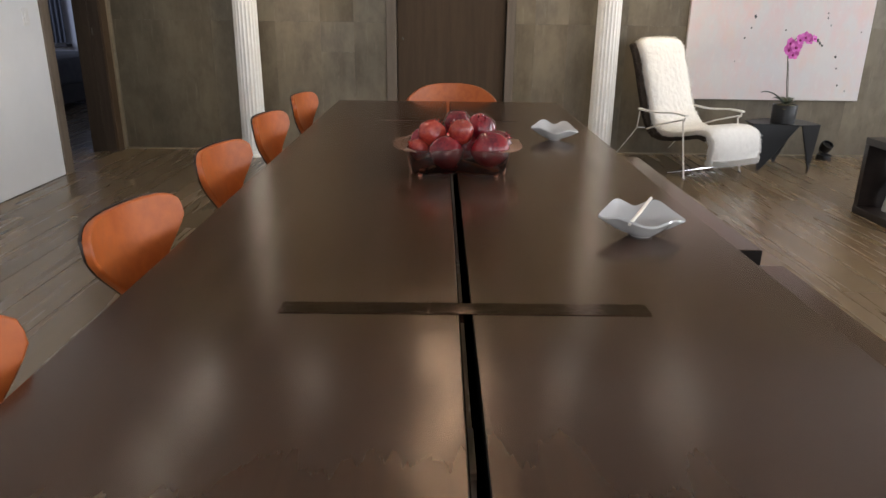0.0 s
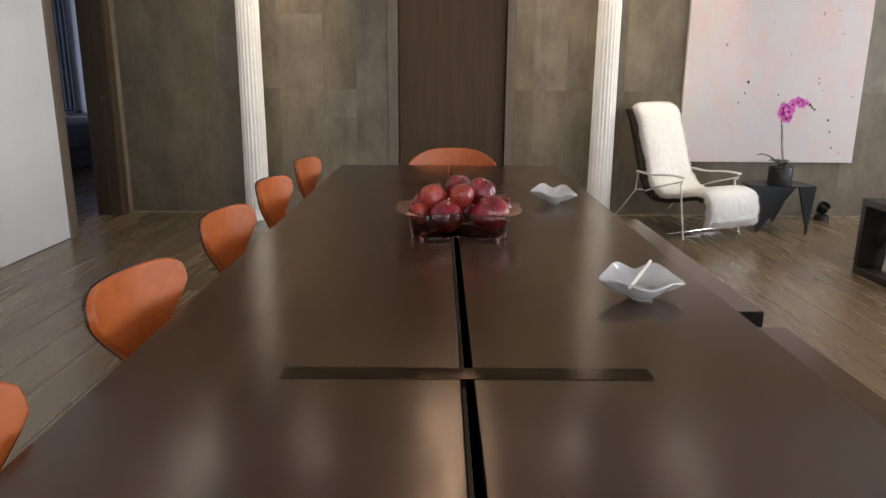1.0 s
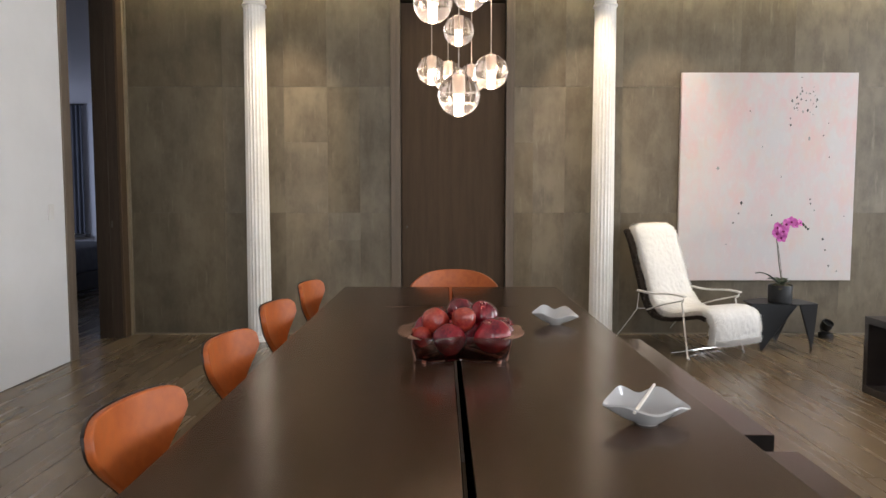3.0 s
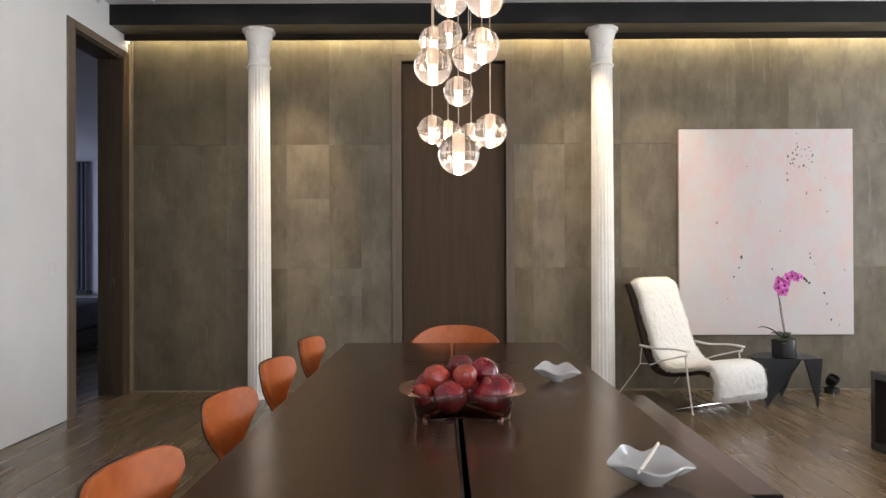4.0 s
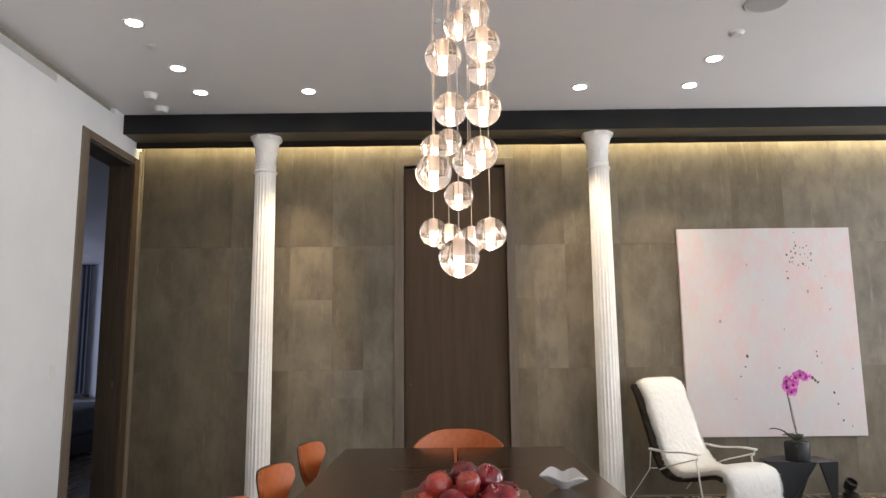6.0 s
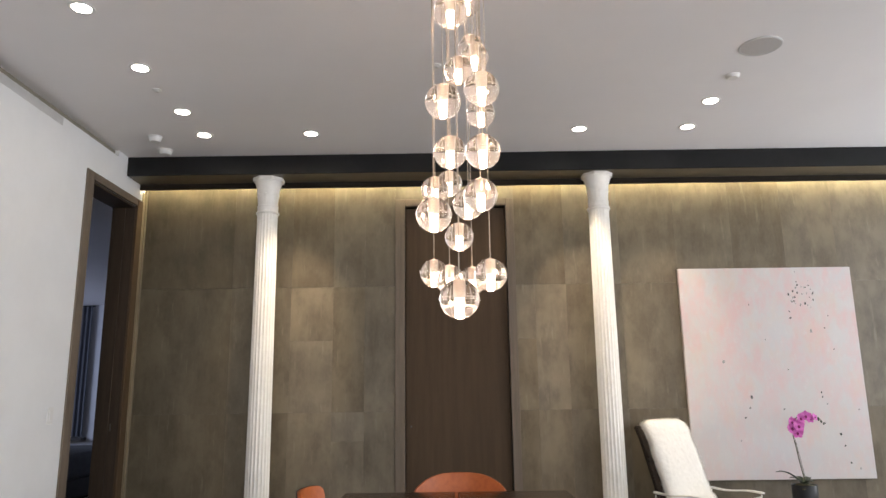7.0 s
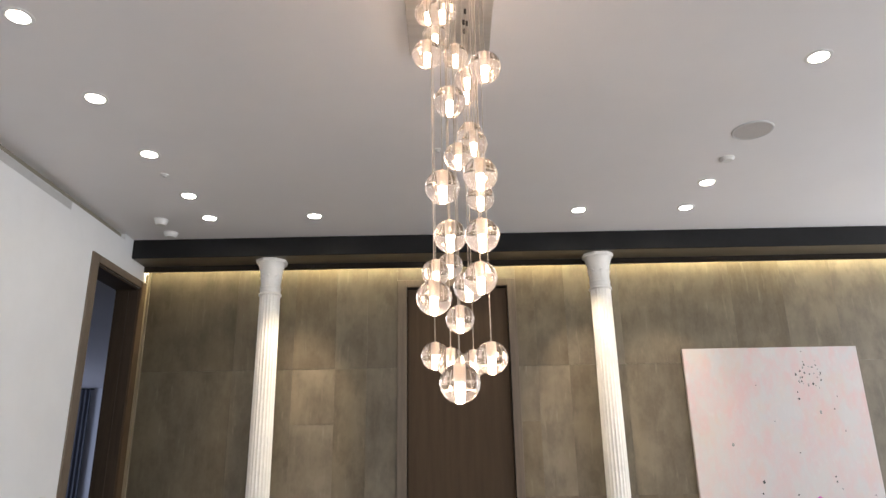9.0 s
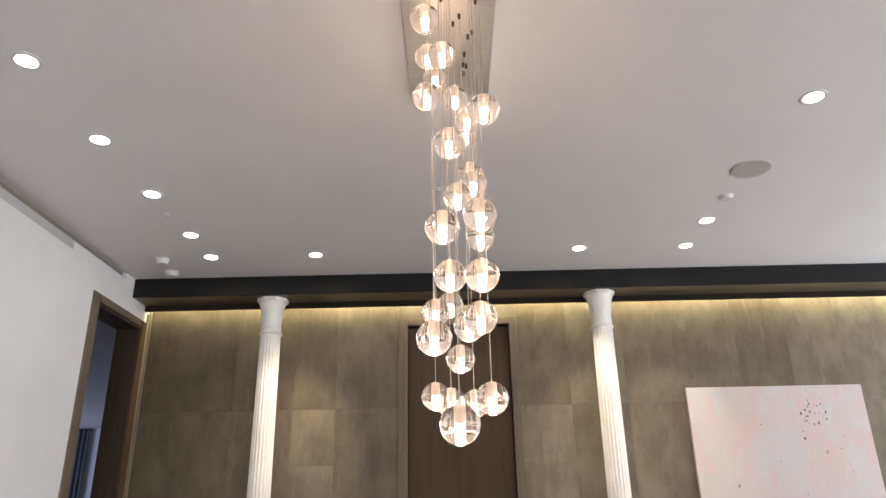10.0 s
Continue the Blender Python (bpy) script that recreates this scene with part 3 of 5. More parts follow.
def column(x):
    ob = thing("column", pose(x, 6.06, 0), "slender white painted cast-iron column, fluted, with a leafy capital", "column", "cast-iron columns")
    bm = bmesh.new()
    n, per = 20, 6
    zs = [0.05 + (2.855 - 0.05) * k / 24 for k in range(25)]
    rings = []
    for z in zs:
        k = (z - 0.05) / 2.8
        r0 = 0.1025 - 0.0125 * k
        fade = min(1, (z - 0.05) / 0.06, (2.855 - z) / 0.05)
        ring = []
        for i in range(n * per):
            a = 2 * math.pi * i / (n * per)
            f = (i % per) / per
            depth = 0.0075 * max(0.0, math.sin(math.pi * (f - 0.16) / 0.84)) if f > 0.16 else 0
            r = r0 - depth * fade
            ring.append(bm.verts.new((r * math.cos(a), r * math.sin(a), z)))
        rings.append(ring)
    for a, b in zip(rings, rings[1:]):
        m = len(a)
        for i in range(m):
            bm.faces.new((a[i], a[(i + 1) % m], b[(i + 1) % m], b[i]))
    part("shaft", bm, M_COL, ob, smooth=True)
    part("base", lathe([(0, 0), (0.122, 0), (0.124, 0.012), (0.118, 0.024), (0.112, 0.03), (0.116, 0.04), (0.110, 0.052), (0, 0.052)], 40), M_COL, ob, smooth=True)
    part("necking", lathe([(0.080, 2.85), (0.099, 2.852), (0.104, 2.862), (0.099, 2.873), (0.091, 2.878), (0.091, 2.918), (0.093, 2.921), (0.094, 2.925), (0.092, 2.929), (0.082, 2.93)], 40), M_COL, ob, smooth=True)
    bell = [(0.088, 2.926), (0.089, 2.97), (0.094, 3.03), (0.103, 3.09), (0.118, 3.14), (0.126, 3.156)]
    part("bell", lathe(bell, 40), M_COL, ob, smooth=True)
    ab = bmesh.new()
    ring_lo, ring_hi = [], []
    for i in range(64):
        a = 2 * math.pi * i / 64
        # eight flat sides
        r = 0.131 / math.cos((a + 0.35) % (math.pi / 4) - math.pi / 8)
        ring_lo.append(ab.verts.new((r * math.cos(a), r * math.sin(a), 3.155)))
        ring_hi.append(ab.verts.new(((r + 0.003) * math.cos(a), (r + 0.003) * math.sin(a), 3.184)))
    for i in range(64):
        ab.faces.new((ring_lo[i], ring_lo[(i + 1) % 64], ring_hi[(i + 1) % 64], ring_hi[i]))
    ab.faces.new(ring_hi)
    ab.faces.new(ring_lo[::-1])
    part("abacus", ab, M_COL, ob)
    for tier, (z0, hgt, count, base_r) in enumerate(((2.932, 0.11, 8, 0.087), (2.985, 0.18, 8, 0.089))):
        for k in range(count):
            a = 2 * math.pi * (k + 0.5 * tier) / count

            def leaf(u, v, a=a, z0=z0, hgt=hgt, base_r=base_r, tier=tier):
                w = 0.030 * math.sin(math.pi * (0.25 + 0.68 * v)) * (1 + 0.12 * math.sin(9 * v))
                s = (u - 0.5) * 2 * w
                r = base_r + 0.003 + (0.010 + 0.018 * tier) * v * v + 0.007 * max(0, v - 0.7) * 3.0 - 0.25 * abs(s)
                z = z0 + hgt * (v - 0.45 * max(0, v - 0.8))
                return (r * math.cos(a) - s * math.sin(a), r * math.sin(a) + s * math.cos(a), z)
            part("leaf", sheet(leaf, 6, 8, 0.006), M_COL, ob, smooth=True)
    return ob


column(-1.597)
column(1.383)


def downlight(x, y):
    ob = thing("recessed_downlight", pose(x, y, CEIL), "round recessed white ceiling lamp, lit", "ceiling lamp", "recessed ceiling lamps")
    part("trim_ring", lathe([(0.050, 0.0), (0.050, -0.004), (0.056, -0.007), (0.069, -0.004), (0.071, 0.0)], 40), M_PLASTIC, ob, smooth=True)
    part("lens", lathe([(0.0, -0.0035), (0.050, -0.0035), (0.050, 0.0)], 40), M_LENS, ob, "glowing white lens")


for x, y in CANS:
    downlight(x, y)

sp = thing("ceiling_speaker", pose(1.988, 4.005, CEIL), "round grey ceiling loudspeaker with a fine mesh cover", "speaker")
part("mesh_cover", lathe([(0, -0.006), (0.110, -0.006), (0.116, -0.004)], 48), M_SPEAKER, sp)
part("ring", lathe([(0.116, 0.0), (0.116, -0.007), (0.122, -0.008), (0.128, -0.004), (0.129, 0.0)], 48), M_GRILLE, sp, smooth=True)
for x, y, r, h, name, label in ((-2.378, 5.405, 0.052, 0.045, "smoke_detector", "round white smoke detector on the ceiling"),
                                (-2.422, 5.73, 0.058, 0.040, "smoke_detector", "flat round white detector on the ceiling near the beam"),
                                (1.98, 4.42, 0.045, 0.02, "motion_sensor", "small white sensor disc on the ceiling")):
    ob = thing(name, pose(x, y, CEIL), label, "detector")
    part("body", lathe([(r, 0), (r, -h * 0.35), (r * 0.92, -h * 0.6), (r * 0.75, -h), (0, -h)], 32), M_PLASTIC, ob, smooth=True)
    part("base_plate", lathe([(r * 1.15, 0), (r * 1.15, -0.006), (r, -0.008)], 32), M_PLASTIC, ob)
for x, y in ((-1.997, 4.51), (-0.04, 4.20)):
    ob = thing("sprinkler_head", pose(x, y, CEIL), "small white concealed sprinkler head on the ceiling", "sprinkler")
    part("plate", lathe([(0.030, 0), (0.030, -0.004), (0.02, -0.007), (0, -0.008)], 24), M_PLASTIC, ob, smooth=True)
    part("stem", lathe([(0.012, -0.006), (0.012, -0.016), (0, -0.016)], 16), M_GRILLE, ob)

vent = thing("air_vent", pose(WEST, 2.9, 3.236), "long grey linear air vent set high in the white wall", "vent")
part("frame", box(0.0, 0.004, 0, 1.93, 0, 0.066, 0.001), M_GRILLE, vent)
for k in range(5):
    part("slat", box(0.003, 0.008, 0.01, 1.92, 0.008 + 0.011 * k, 0.014 + 0.011 * k), M_GRILLE, vent)

sw = thing("light_switch", pose(WEST, 5.04, 1.137), "white plastic light switch on the white wall", "switch")
part("plate", box(0, 0.006, -0.036, 0.036, -0.058, 0.058, 0.002), M_PLASTIC, sw)
part("rocker", box(0.005, 0.010, -0.016, 0.016, -0.033, 0.033, 0.002), M_PLASTIC, sw)

# ---------------------------------------------------------------- bedroom behind the doorway
BX0, BX1, BY0, BY1, BZ = -9.5, WEST - T, 3.4, 13.6, 3.05
structure("floor_bedroom", box(BX0, BX1, BY0, BY1, -0.1, 0.0), M_FLOOR, "dark oak floor of the bedroom", "floor")
structure("threshold", box(BX1, WEST - 0.001, DY0, DY1, -0.1, -0.001), M_FLOOR, "oak threshold in the doorway", "floor")
structure("wall_bedroom_north", box(BX0, BX1, BY1, BY1 + 0.2, 0, BZ), M_BLUEWALL, "pale bedroom wall in cool daylight", "wall")
structure("wall_bedroom_south", box(BX0, BX1, BY0 - 0.2, BY0, 0, BZ), M_BLUEWALL, "pale bedroom wall", "wall")
ww = structure("wall_bedroom_west", box(BX0 - 0.2, BX0, BY0 - 0.2, 10.0, 0, BZ), M_BLUEWALL, "pale bedroom wall with a window", "wall")
part("wall_pier", box(BX0 - 0.2, BX0, 11.8, BY1 + 0.2, 0, BZ), M_BLUEWALL, ww)
part("wall_below_window", box(BX0 - 0.2, BX0, 10.0, 11.8, 0, 0.85), M_BLUEWALL, ww)
part("wall_above_window", box(BX0 - 0.2, BX0, 10.0, 11.8, 2.55, BZ), M_BLUEWALL, ww)
structure("ceiling_bedroom", box(BX0 - 0.2, BX1, BY0 - 0.2, BY1 + 0.2, BZ, BZ + 0.1), M_CEIL, "white bedroom ceiling", "ceiling")
structure("wall_bedroom_east", box(BX1, BX1 + 0.14, NORTH + 0.26, BY1 + 0.2, 0, BZ), M_BLUEWALL, "pale bedroom wall", "wall")


def curtain_sheet(u, v):
    return (-7.45 + 0.54 * u, BY1 - 0.07 - 0.018 * math.sin(u * 40), 0.555 + 2.45 * v)


cur = thing("curtain", pose(0, 0, 0), "slate grey hanging curtain beside the pale bedroom wall", "curtain")
part("cloth", sheet(curtain_sheet, 60, 4, 0.004), M_CURTAIN, cur, smooth=True)
part("rail", tube([(-7.5, BY1 - 0.05, 3.02), (-6.88, BY1 - 0.05, 3.02)], 0.012), M_STEEL, cur)
led = thing("wall_ledge", pose(0, 0, 0), "dark narrow ledge on the bedroom wall", "ledge")
part("board", box(-7.62, -6.86, BY1 - 0.2, BY1, 0.482, 0.536, 0.004), M_DARKBASE, led)
sco = thing("wall_sconce", pose(-7.38, BY1 - 0.14, 1.62), "small white box lamp before the grey curtain", "lamp")
part("shade", box(-0.12, 0.115, -0.08, 0.05, -0.30, 0.30, 0.012), M_PLASTIC, sco)
part("backplate", box(-0.05, 0.05, 0.05, 0.14, -0.1, 0.1, 0.004), M_GRILLE, sco)

bed = thing("bed", pose(-5.55, 9.4, 0), "low bed with a dark base and a rumpled grey blanket", "bed")
part("base", box(-1.0, 1.0, -0.95, 0.95, 0.06, 0.30, 0.02), M_DARKBASE, bed)
for sx in (-0.9, 0.9):
    for sy in (-0.85, 0.85):
        part("leg", box(sx - 0.04, sx + 0.04, sy - 0.04, sy + 0.04, 0, 0.06), M_DARKBASE, bed)
bb = bmesh.new()
box(-1.02, 1.02, -0.97, 0.97, 0.28, 0.60, 0.07, bb, 4)
part("blanket", bb, M_BEDCLOTH, bed, "grey woollen blanket", True)

# ---------------------------------------------------------------- the table
TX0, TX1, TY0, TY1 = -0.541, 0.625, 0.34, 3.845
SL0, SL1 = 0.0325, 0.0545
table = thing("dining_table", pose(0, 0, 0), "long dark-stained walnut dining table of two leaves with bronze cross straps", "table")
part("tabletop_leaf", box(TX0, SL0, TY0, TY1, 0.695, 0.750, 0.002, seg=2), M_TABLE, table)
part("tabletop_leaf", box(SL1, TX1, TY0, TY1, 0.695, 0.750, 0.002, seg=2), M_TABLE, table)
# added black strips: the shade inside the slot put in as colour
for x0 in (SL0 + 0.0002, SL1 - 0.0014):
    part("slot_lining", box(x0, x0 + 0.0012, TY0 + 0.001, TY1 - 0.001, 0.60, 0.7492), M_SLOT_SHADE, table, "thin added black strip for the shade inside the slot")
for y0 in (1.070, 3.150):
    part("bronze_strap", box(-0.260, 0.346, y0, y0 + 0.045, 0.735, 0.7512, 0.0005), M_BRONZE, table, "polished dark bronze strap let into the top")
for x0, x1 in ((TX0 + 0.10, SL0 - 0.05), (SL1 + 0.05, TX1 - 0.10)):
    part("apron", box(x0, x1, TY0 + 0.35, TY1 - 0.35, 0.62, 0.695, 0.003), M_SHADED_WOOD, table, "dark rail under a leaf")
for y in (TY0 + 0.55, TY1 - 0.55):
    part("trestle", box(TX0 + 0.22, TX1 - 0.22, y - 0.06, y + 0.06, 0.05, 0.62, 0.006), M_TABLE_EDGE, table)
    part("foot", box(TX0 + 0.12, TX1 - 0.12, y - 0.09, y + 0.09, 0.0, 0.05, 0.006), M_TABLE_EDGE, table)


def bench(y0, y1):
    ob = thing("bench", pose(0.915, (y0 + y1) / 2, 0), "dark-stained walnut slab bench beside the long table", "bench", "benches along the table")
    h, l = 0.195, (y1 - y0) / 2
    part("seat", box(-h, h, -l, l, 0.40, 0.45, 0.002, seg=2), M_TABLE, ob)
    for s in (-1, 1):
        # shade in the gap between the benches put into panel colour and added plates
        part("end_panel", box(-h + 0.003, h - 0.003, s * (l - 0.024) - 0.021, s * (l - 0.024) + 0.021, 0, 0.40, 0.002), M_SHADED_WOOD, ob, "end panel coloured dark for the shade on it")
        part("end_cap", box(-h + 0.001, h - 0.001, s * (l + 0.001) - 0.001, s * (l + 0.001) + 0.001, 0.002, 0.4485), M_SHADED_WOOD, ob, "thin added plate, black for the shade on the bench end")
    part("stretcher", box(-0.02, 0.02, -l + 0.05, l - 0.05, 0.12, 0.22, 0.003), M_SHADED_WOOD, ob)


bench(2.293, 3.885)
bench(0.55, 2.141)


def soften(ob, width):
    b = ob.modifiers.new("rounded_edges", "BEVEL")
    b.width, b.segments, b.limit_method, b.angle_limit = width, 3, "ANGLE", radians(50)
    return ob


def dining_chair(m, head, droop=0.022, power=7.0, curl=0.062, tall=0.387):
    """Moulded shell chair that faces +x; its base is the origin. head: half the width of its back; droop: how far its top corners fall."""
    ob = thing("dining_chair", m, "orange leather dining chair with a dark moulded walnut shell", "chair", "orange chairs round the table")

    def back(off, k=1.0, rise=0.0):
        def fn(u, v):
            s = 2 * u - 1
            # half width over the height: a narrow waist, a wide rounded head
            t = min(1, max(0, (v - 0.50) / 0.40))
            w = 0.050 + (head - 0.050) * (0.5 * t + 0.5 * t * t * (3 - 2 * t))
            w *= k * (1 - 0.03 * max(0, (v - 0.88) / 0.12) ** 2)
            e = math.copysign(abs(s) ** 0.9, s)
            y = w * e
            z = 0.44 + (tall + rise) * v - droop * abs(s) ** power * max(0, (v - 0.45) / 0.55)
            bow = curl * (y / 0.205) ** 2
            x = -0.02 - 0.125 * v + bow + off - 0.02 * math.sin(math.pi * v)
            return (x, y, z)
        return fn
    soften(part("backrest", sheet(back(0.006, 0.985), 18, 18, 0.018), M_LEATHER, ob, "padded orange leather back", True), 0.008)
    part("shell", sheet(back(-0.011, 1.006, 0.0), 18, 18, 0.006), M_SHELL, ob, "dark walnut ply shell", True)

    def seat(off, k=1.0):
        def fn(u, v):
            s = 2 * v - 1
            x = -0.02 + 0.42 * u
            w = (0.10 + 0.125 * math.sin(math.pi * min(1, 0.12 + u * 0.8)) ** 0.7) * k
            return (x, s * w, 0.455 + off - 0.02 * math.sin(math.pi * u) * (1 - s * s) - 0.02 * max(0, u - 0.8) * 5)
        return fn
    soften(part("seat", sheet(seat(0.012, 0.97), 16, 14, 0.03), M_LEATHER, ob, "padded orange leather seat", True), 0.010)
    part("seat_shell", sheet(seat(-0.019), 16, 14, 0.010), M_SHELL, ob, smooth=True)
    for sx, sy in ((0.30, 0.15), (0.30, -0.15), (0.04, 0.13), (0.04, -0.13)):
        ex = sx + (0.06 if sx > 0.2 else -0.10)
        part("leg", tube([(sx, sy, 0.435), ((sx + ex) / 2, sy * 1.2, 0.22), (ex, sy * 1.4, 0.0)], [0.016, 0.014, 0.010], 10), M_SHELL, ob, smooth=True)
    return ob


first = dining_chair(pose(-0.519, 1.405, 0, 0, 0, -9), 0.170)
for x, y, turn in ((-0.508, 0.745, -9), (-0.533, 2.085, -9), (-0.546, 2.745, -8), (-0.540, 3.425, -8)):
    copy_thing(first, pose(x, y, 0, 0, 0, turn))
tagged(dining_chair(pose(0.065, 3.93, 0, 0, 0, -90), 0.246, 0.068, 3.0, 0.095, 0.385), "wide orange leather chair at the end of the long table")

# ---------------------------------------------------------------- on the table
fruit_at = Vector((0.055, 2.17, 0.75))


def petal_r(a, lobe, r):
    return r + lobe * abs(math.cos(2 * (a - math.pi / 4))) ** 1.4


dish = thing("fruit_dish", Matrix.Translation(fruit_at), "rose-tinted glass dish with a copper rim and four lobes", "dish")
prof = [(0.0, 0.022, 0.0), (0.30, 0.018, 0.2), (0.80, 0.009, 0.95), (0.87, 0.0095, 1.0), (0.915, 0.018, 1.0), (0.960, 0.044, 1.0), (0.985, 0.066, 1.0), (0.975, 0.082, 1.0), (0.960, 0.082, 1.0), (0.968, 0.066, 1.0), (0.942, 0.046, 1.0), (0.895, 0.022, 1.0), (0.85, 0.0145, 1.0), (0.78, 0.014, 0.95), (0.28, 0.023, 0.2), (0, 0.027, 0.0)]
bm = bmesh.new()
n = 96
rings = []
for k, z, lobe in prof:
    if k == 0:
        rings.append([bm.verts.new((0, 0, z))])
        continue
    ring = []
    for i in range(n):
        a = 2 * math.pi * i / n
        r = k * petal_r(a, 0.076 * lobe, 0.118)
        ring.append(bm.verts.new((r * math.cos(a), r * math.sin(a), z)))
    rings.append(ring)
for a, b in zip(rings, rings[1:]):
    for i in range(n):
        q = list(dict.fromkeys([a[i % len(a)], a[(i + 1) % len(a)], b[(i + 1) % len(b)], b[i % len(b)]]))
        bm.faces.new(q)
part("glass_body", bm, M_BOWLGLASS, dish, smooth=True)


def rim_fn(u, v):
    a = 2 * math.pi * u
    side = abs(math.cos(a)) ** 6
    r0 = petal_r(a, 0.076, 0.118) * 0.975
    r = r0 + v * (0.003 + 0.070 * side)
    return (r * math.cos(a), r * math.sin(a), 0.0800 - 0.010 * v * (1 - side))


for lo_a in (-0.135, 0.365):
    part("rim_flange", sheet(lambda u, v, s=lo_a: rim_fn(s + 0.27 * u, v * math.sin(math.pi * min(1, max(0, u))) ** 0.5), 40, 2, 0.0035), M_COPPER, dish, "copper coloured flange at the end of the dish", True)
base_band = lambda u, v: tuple(0.885 * petal_r(2 * math.pi * u, 0.076, 0.118) * c for c in (math.cos(2 * math.pi * u), math.sin(2 * math.pi * u))) + (0.006 + 0.005 * v,)
for mid in (45, 135, 225, 315):
    for off in (-24, -13, 13, 24):
        def corner(u, v, a0=radians(mid + off), da=math.copysign(0.20, off)):
            a = a0 + da * (u - 0.5)
            r = (0.90 + 0.075 * v) * petal_r(a, 0.076, 0.118) + 0.001
            return (r * math.cos(a), r * math.sin(a), 0.005 + 0.072 * v)
        if abs(math.sin(radians(mid + off))) < 0.60:
            part("corner_band", sheet(corner, 3, 6, 0.003), M_COPPER, dish, "copper tinted corner of the dish", True)
part("base_band", sheet(base_band, 96, 1, 0.002), M_BOWLGLASS, dish, "thin tinted glass band round the foot", True)
for a in (45, 135, 225, 315):
    r = 0.158
    part("foot", lathe([(0, 0), (0.006, 0), (0.007, 0.006), (0.005, 0.0125), (0, 0.0125)], 12, at=(r * math.cos(radians(a)), r * math.sin(radians(a)), 0)), M_COPPER, dish)
    sx, sy = math.cos(radians(a)), math.sin(radians(a))

    def edge(u, v, sx=sx, sy=sy):
        r = 0.02 + 0.145 * u
        return (r * sx, r * sy, 0.0085 + 0.012 * v + 0.008 * (1 - u))
    part("foot_rail", sheet(edge, 4, 1, 0.003), M_COPPER, dish, "copper tinted rib under the dish")

FRUITS = [(-0.035, -0.075, 0.062, 0.052, 0), (0.096, -0.075, 0.074, 0.058, 0), (-0.078, -0.02, 0.113, 0.043, 1), (0.009, -0.055, 0.122, 0.040, 1),
          (0.071, 0.02, 0.124, 0.046, 0), (0.000, 0.075, 0.128, 0.046, 0), (-0.105, 0.035, 0.080, 0.042, 0), (-0.122, -0.040, 0.064, 0.034, 1),
          (0.125, -0.015, 0.082, 0.042, 0), (0.07, 0.09, 0.075, 0.05, 0), (-0.03, 0.05, 0.062, 0.044, 0), (0.02, 0.005, 0.07, 0.045, 0)]
for i, (x, y, z, r, kind) in enumerate(FRUITS):
    ob = thing("pomegranate", Matrix.Translation(fruit_at + Vector((x, y, z))) @ pose(0, 0, 0, random.uniform(-70, 70), random.uniform(-60, 60), random.uniform(0, 360)),
               "ripe orange-red pomegranate in the dish" if kind else "ripe dark red pomegranate in the dish", "fruit", "pomegranates in the dish")
    part("skin", blob(r, (1, 1, 0.93), 0.10, i, 4, freq=1.3), M_FRUIT_O if kind else M_FRUIT, ob, smooth=True)
    cr = bmesh.new()
    for k in range(6):
        a = 2 * math.pi * k / 6
        c, s = math.cos(a), math.sin(a)
        c2, s2 = math.cos(a + 1.05), math.sin(a + 1.05)
        vs = [cr.verts.new(p) for p in ((0.011 * c, 0.011 * s, r * 0.86), (0.011 * c2, 0.011 * s2, r * 0.86), (0.015 * (c + c2) / 1.7, 0.015 * (s + s2) / 1.7, r * 0.86 + 0.009))]
        ws = [cr.verts.new(p) for p in ((0.008 * c, 0.008 * s, r * 0.86), (0.008 * c2, 0.008 * s2, r * 0.86), (0.012 * (c + c2) / 1.7, 0.012 * (s + s2) / 1.7, r * 0.86 + 0.008))]
        for f in ((vs[0], vs[1], vs[2]), (ws[1], ws[0], ws[2]), (vs[1], ws[1], ws[2], vs[2]), (ws[0], vs[0], vs[2], ws[2])):
            cr.faces.new(f)
    part("crown", cr, M_FRUIT_O if kind else M_FRUIT, ob, "small dry crown")


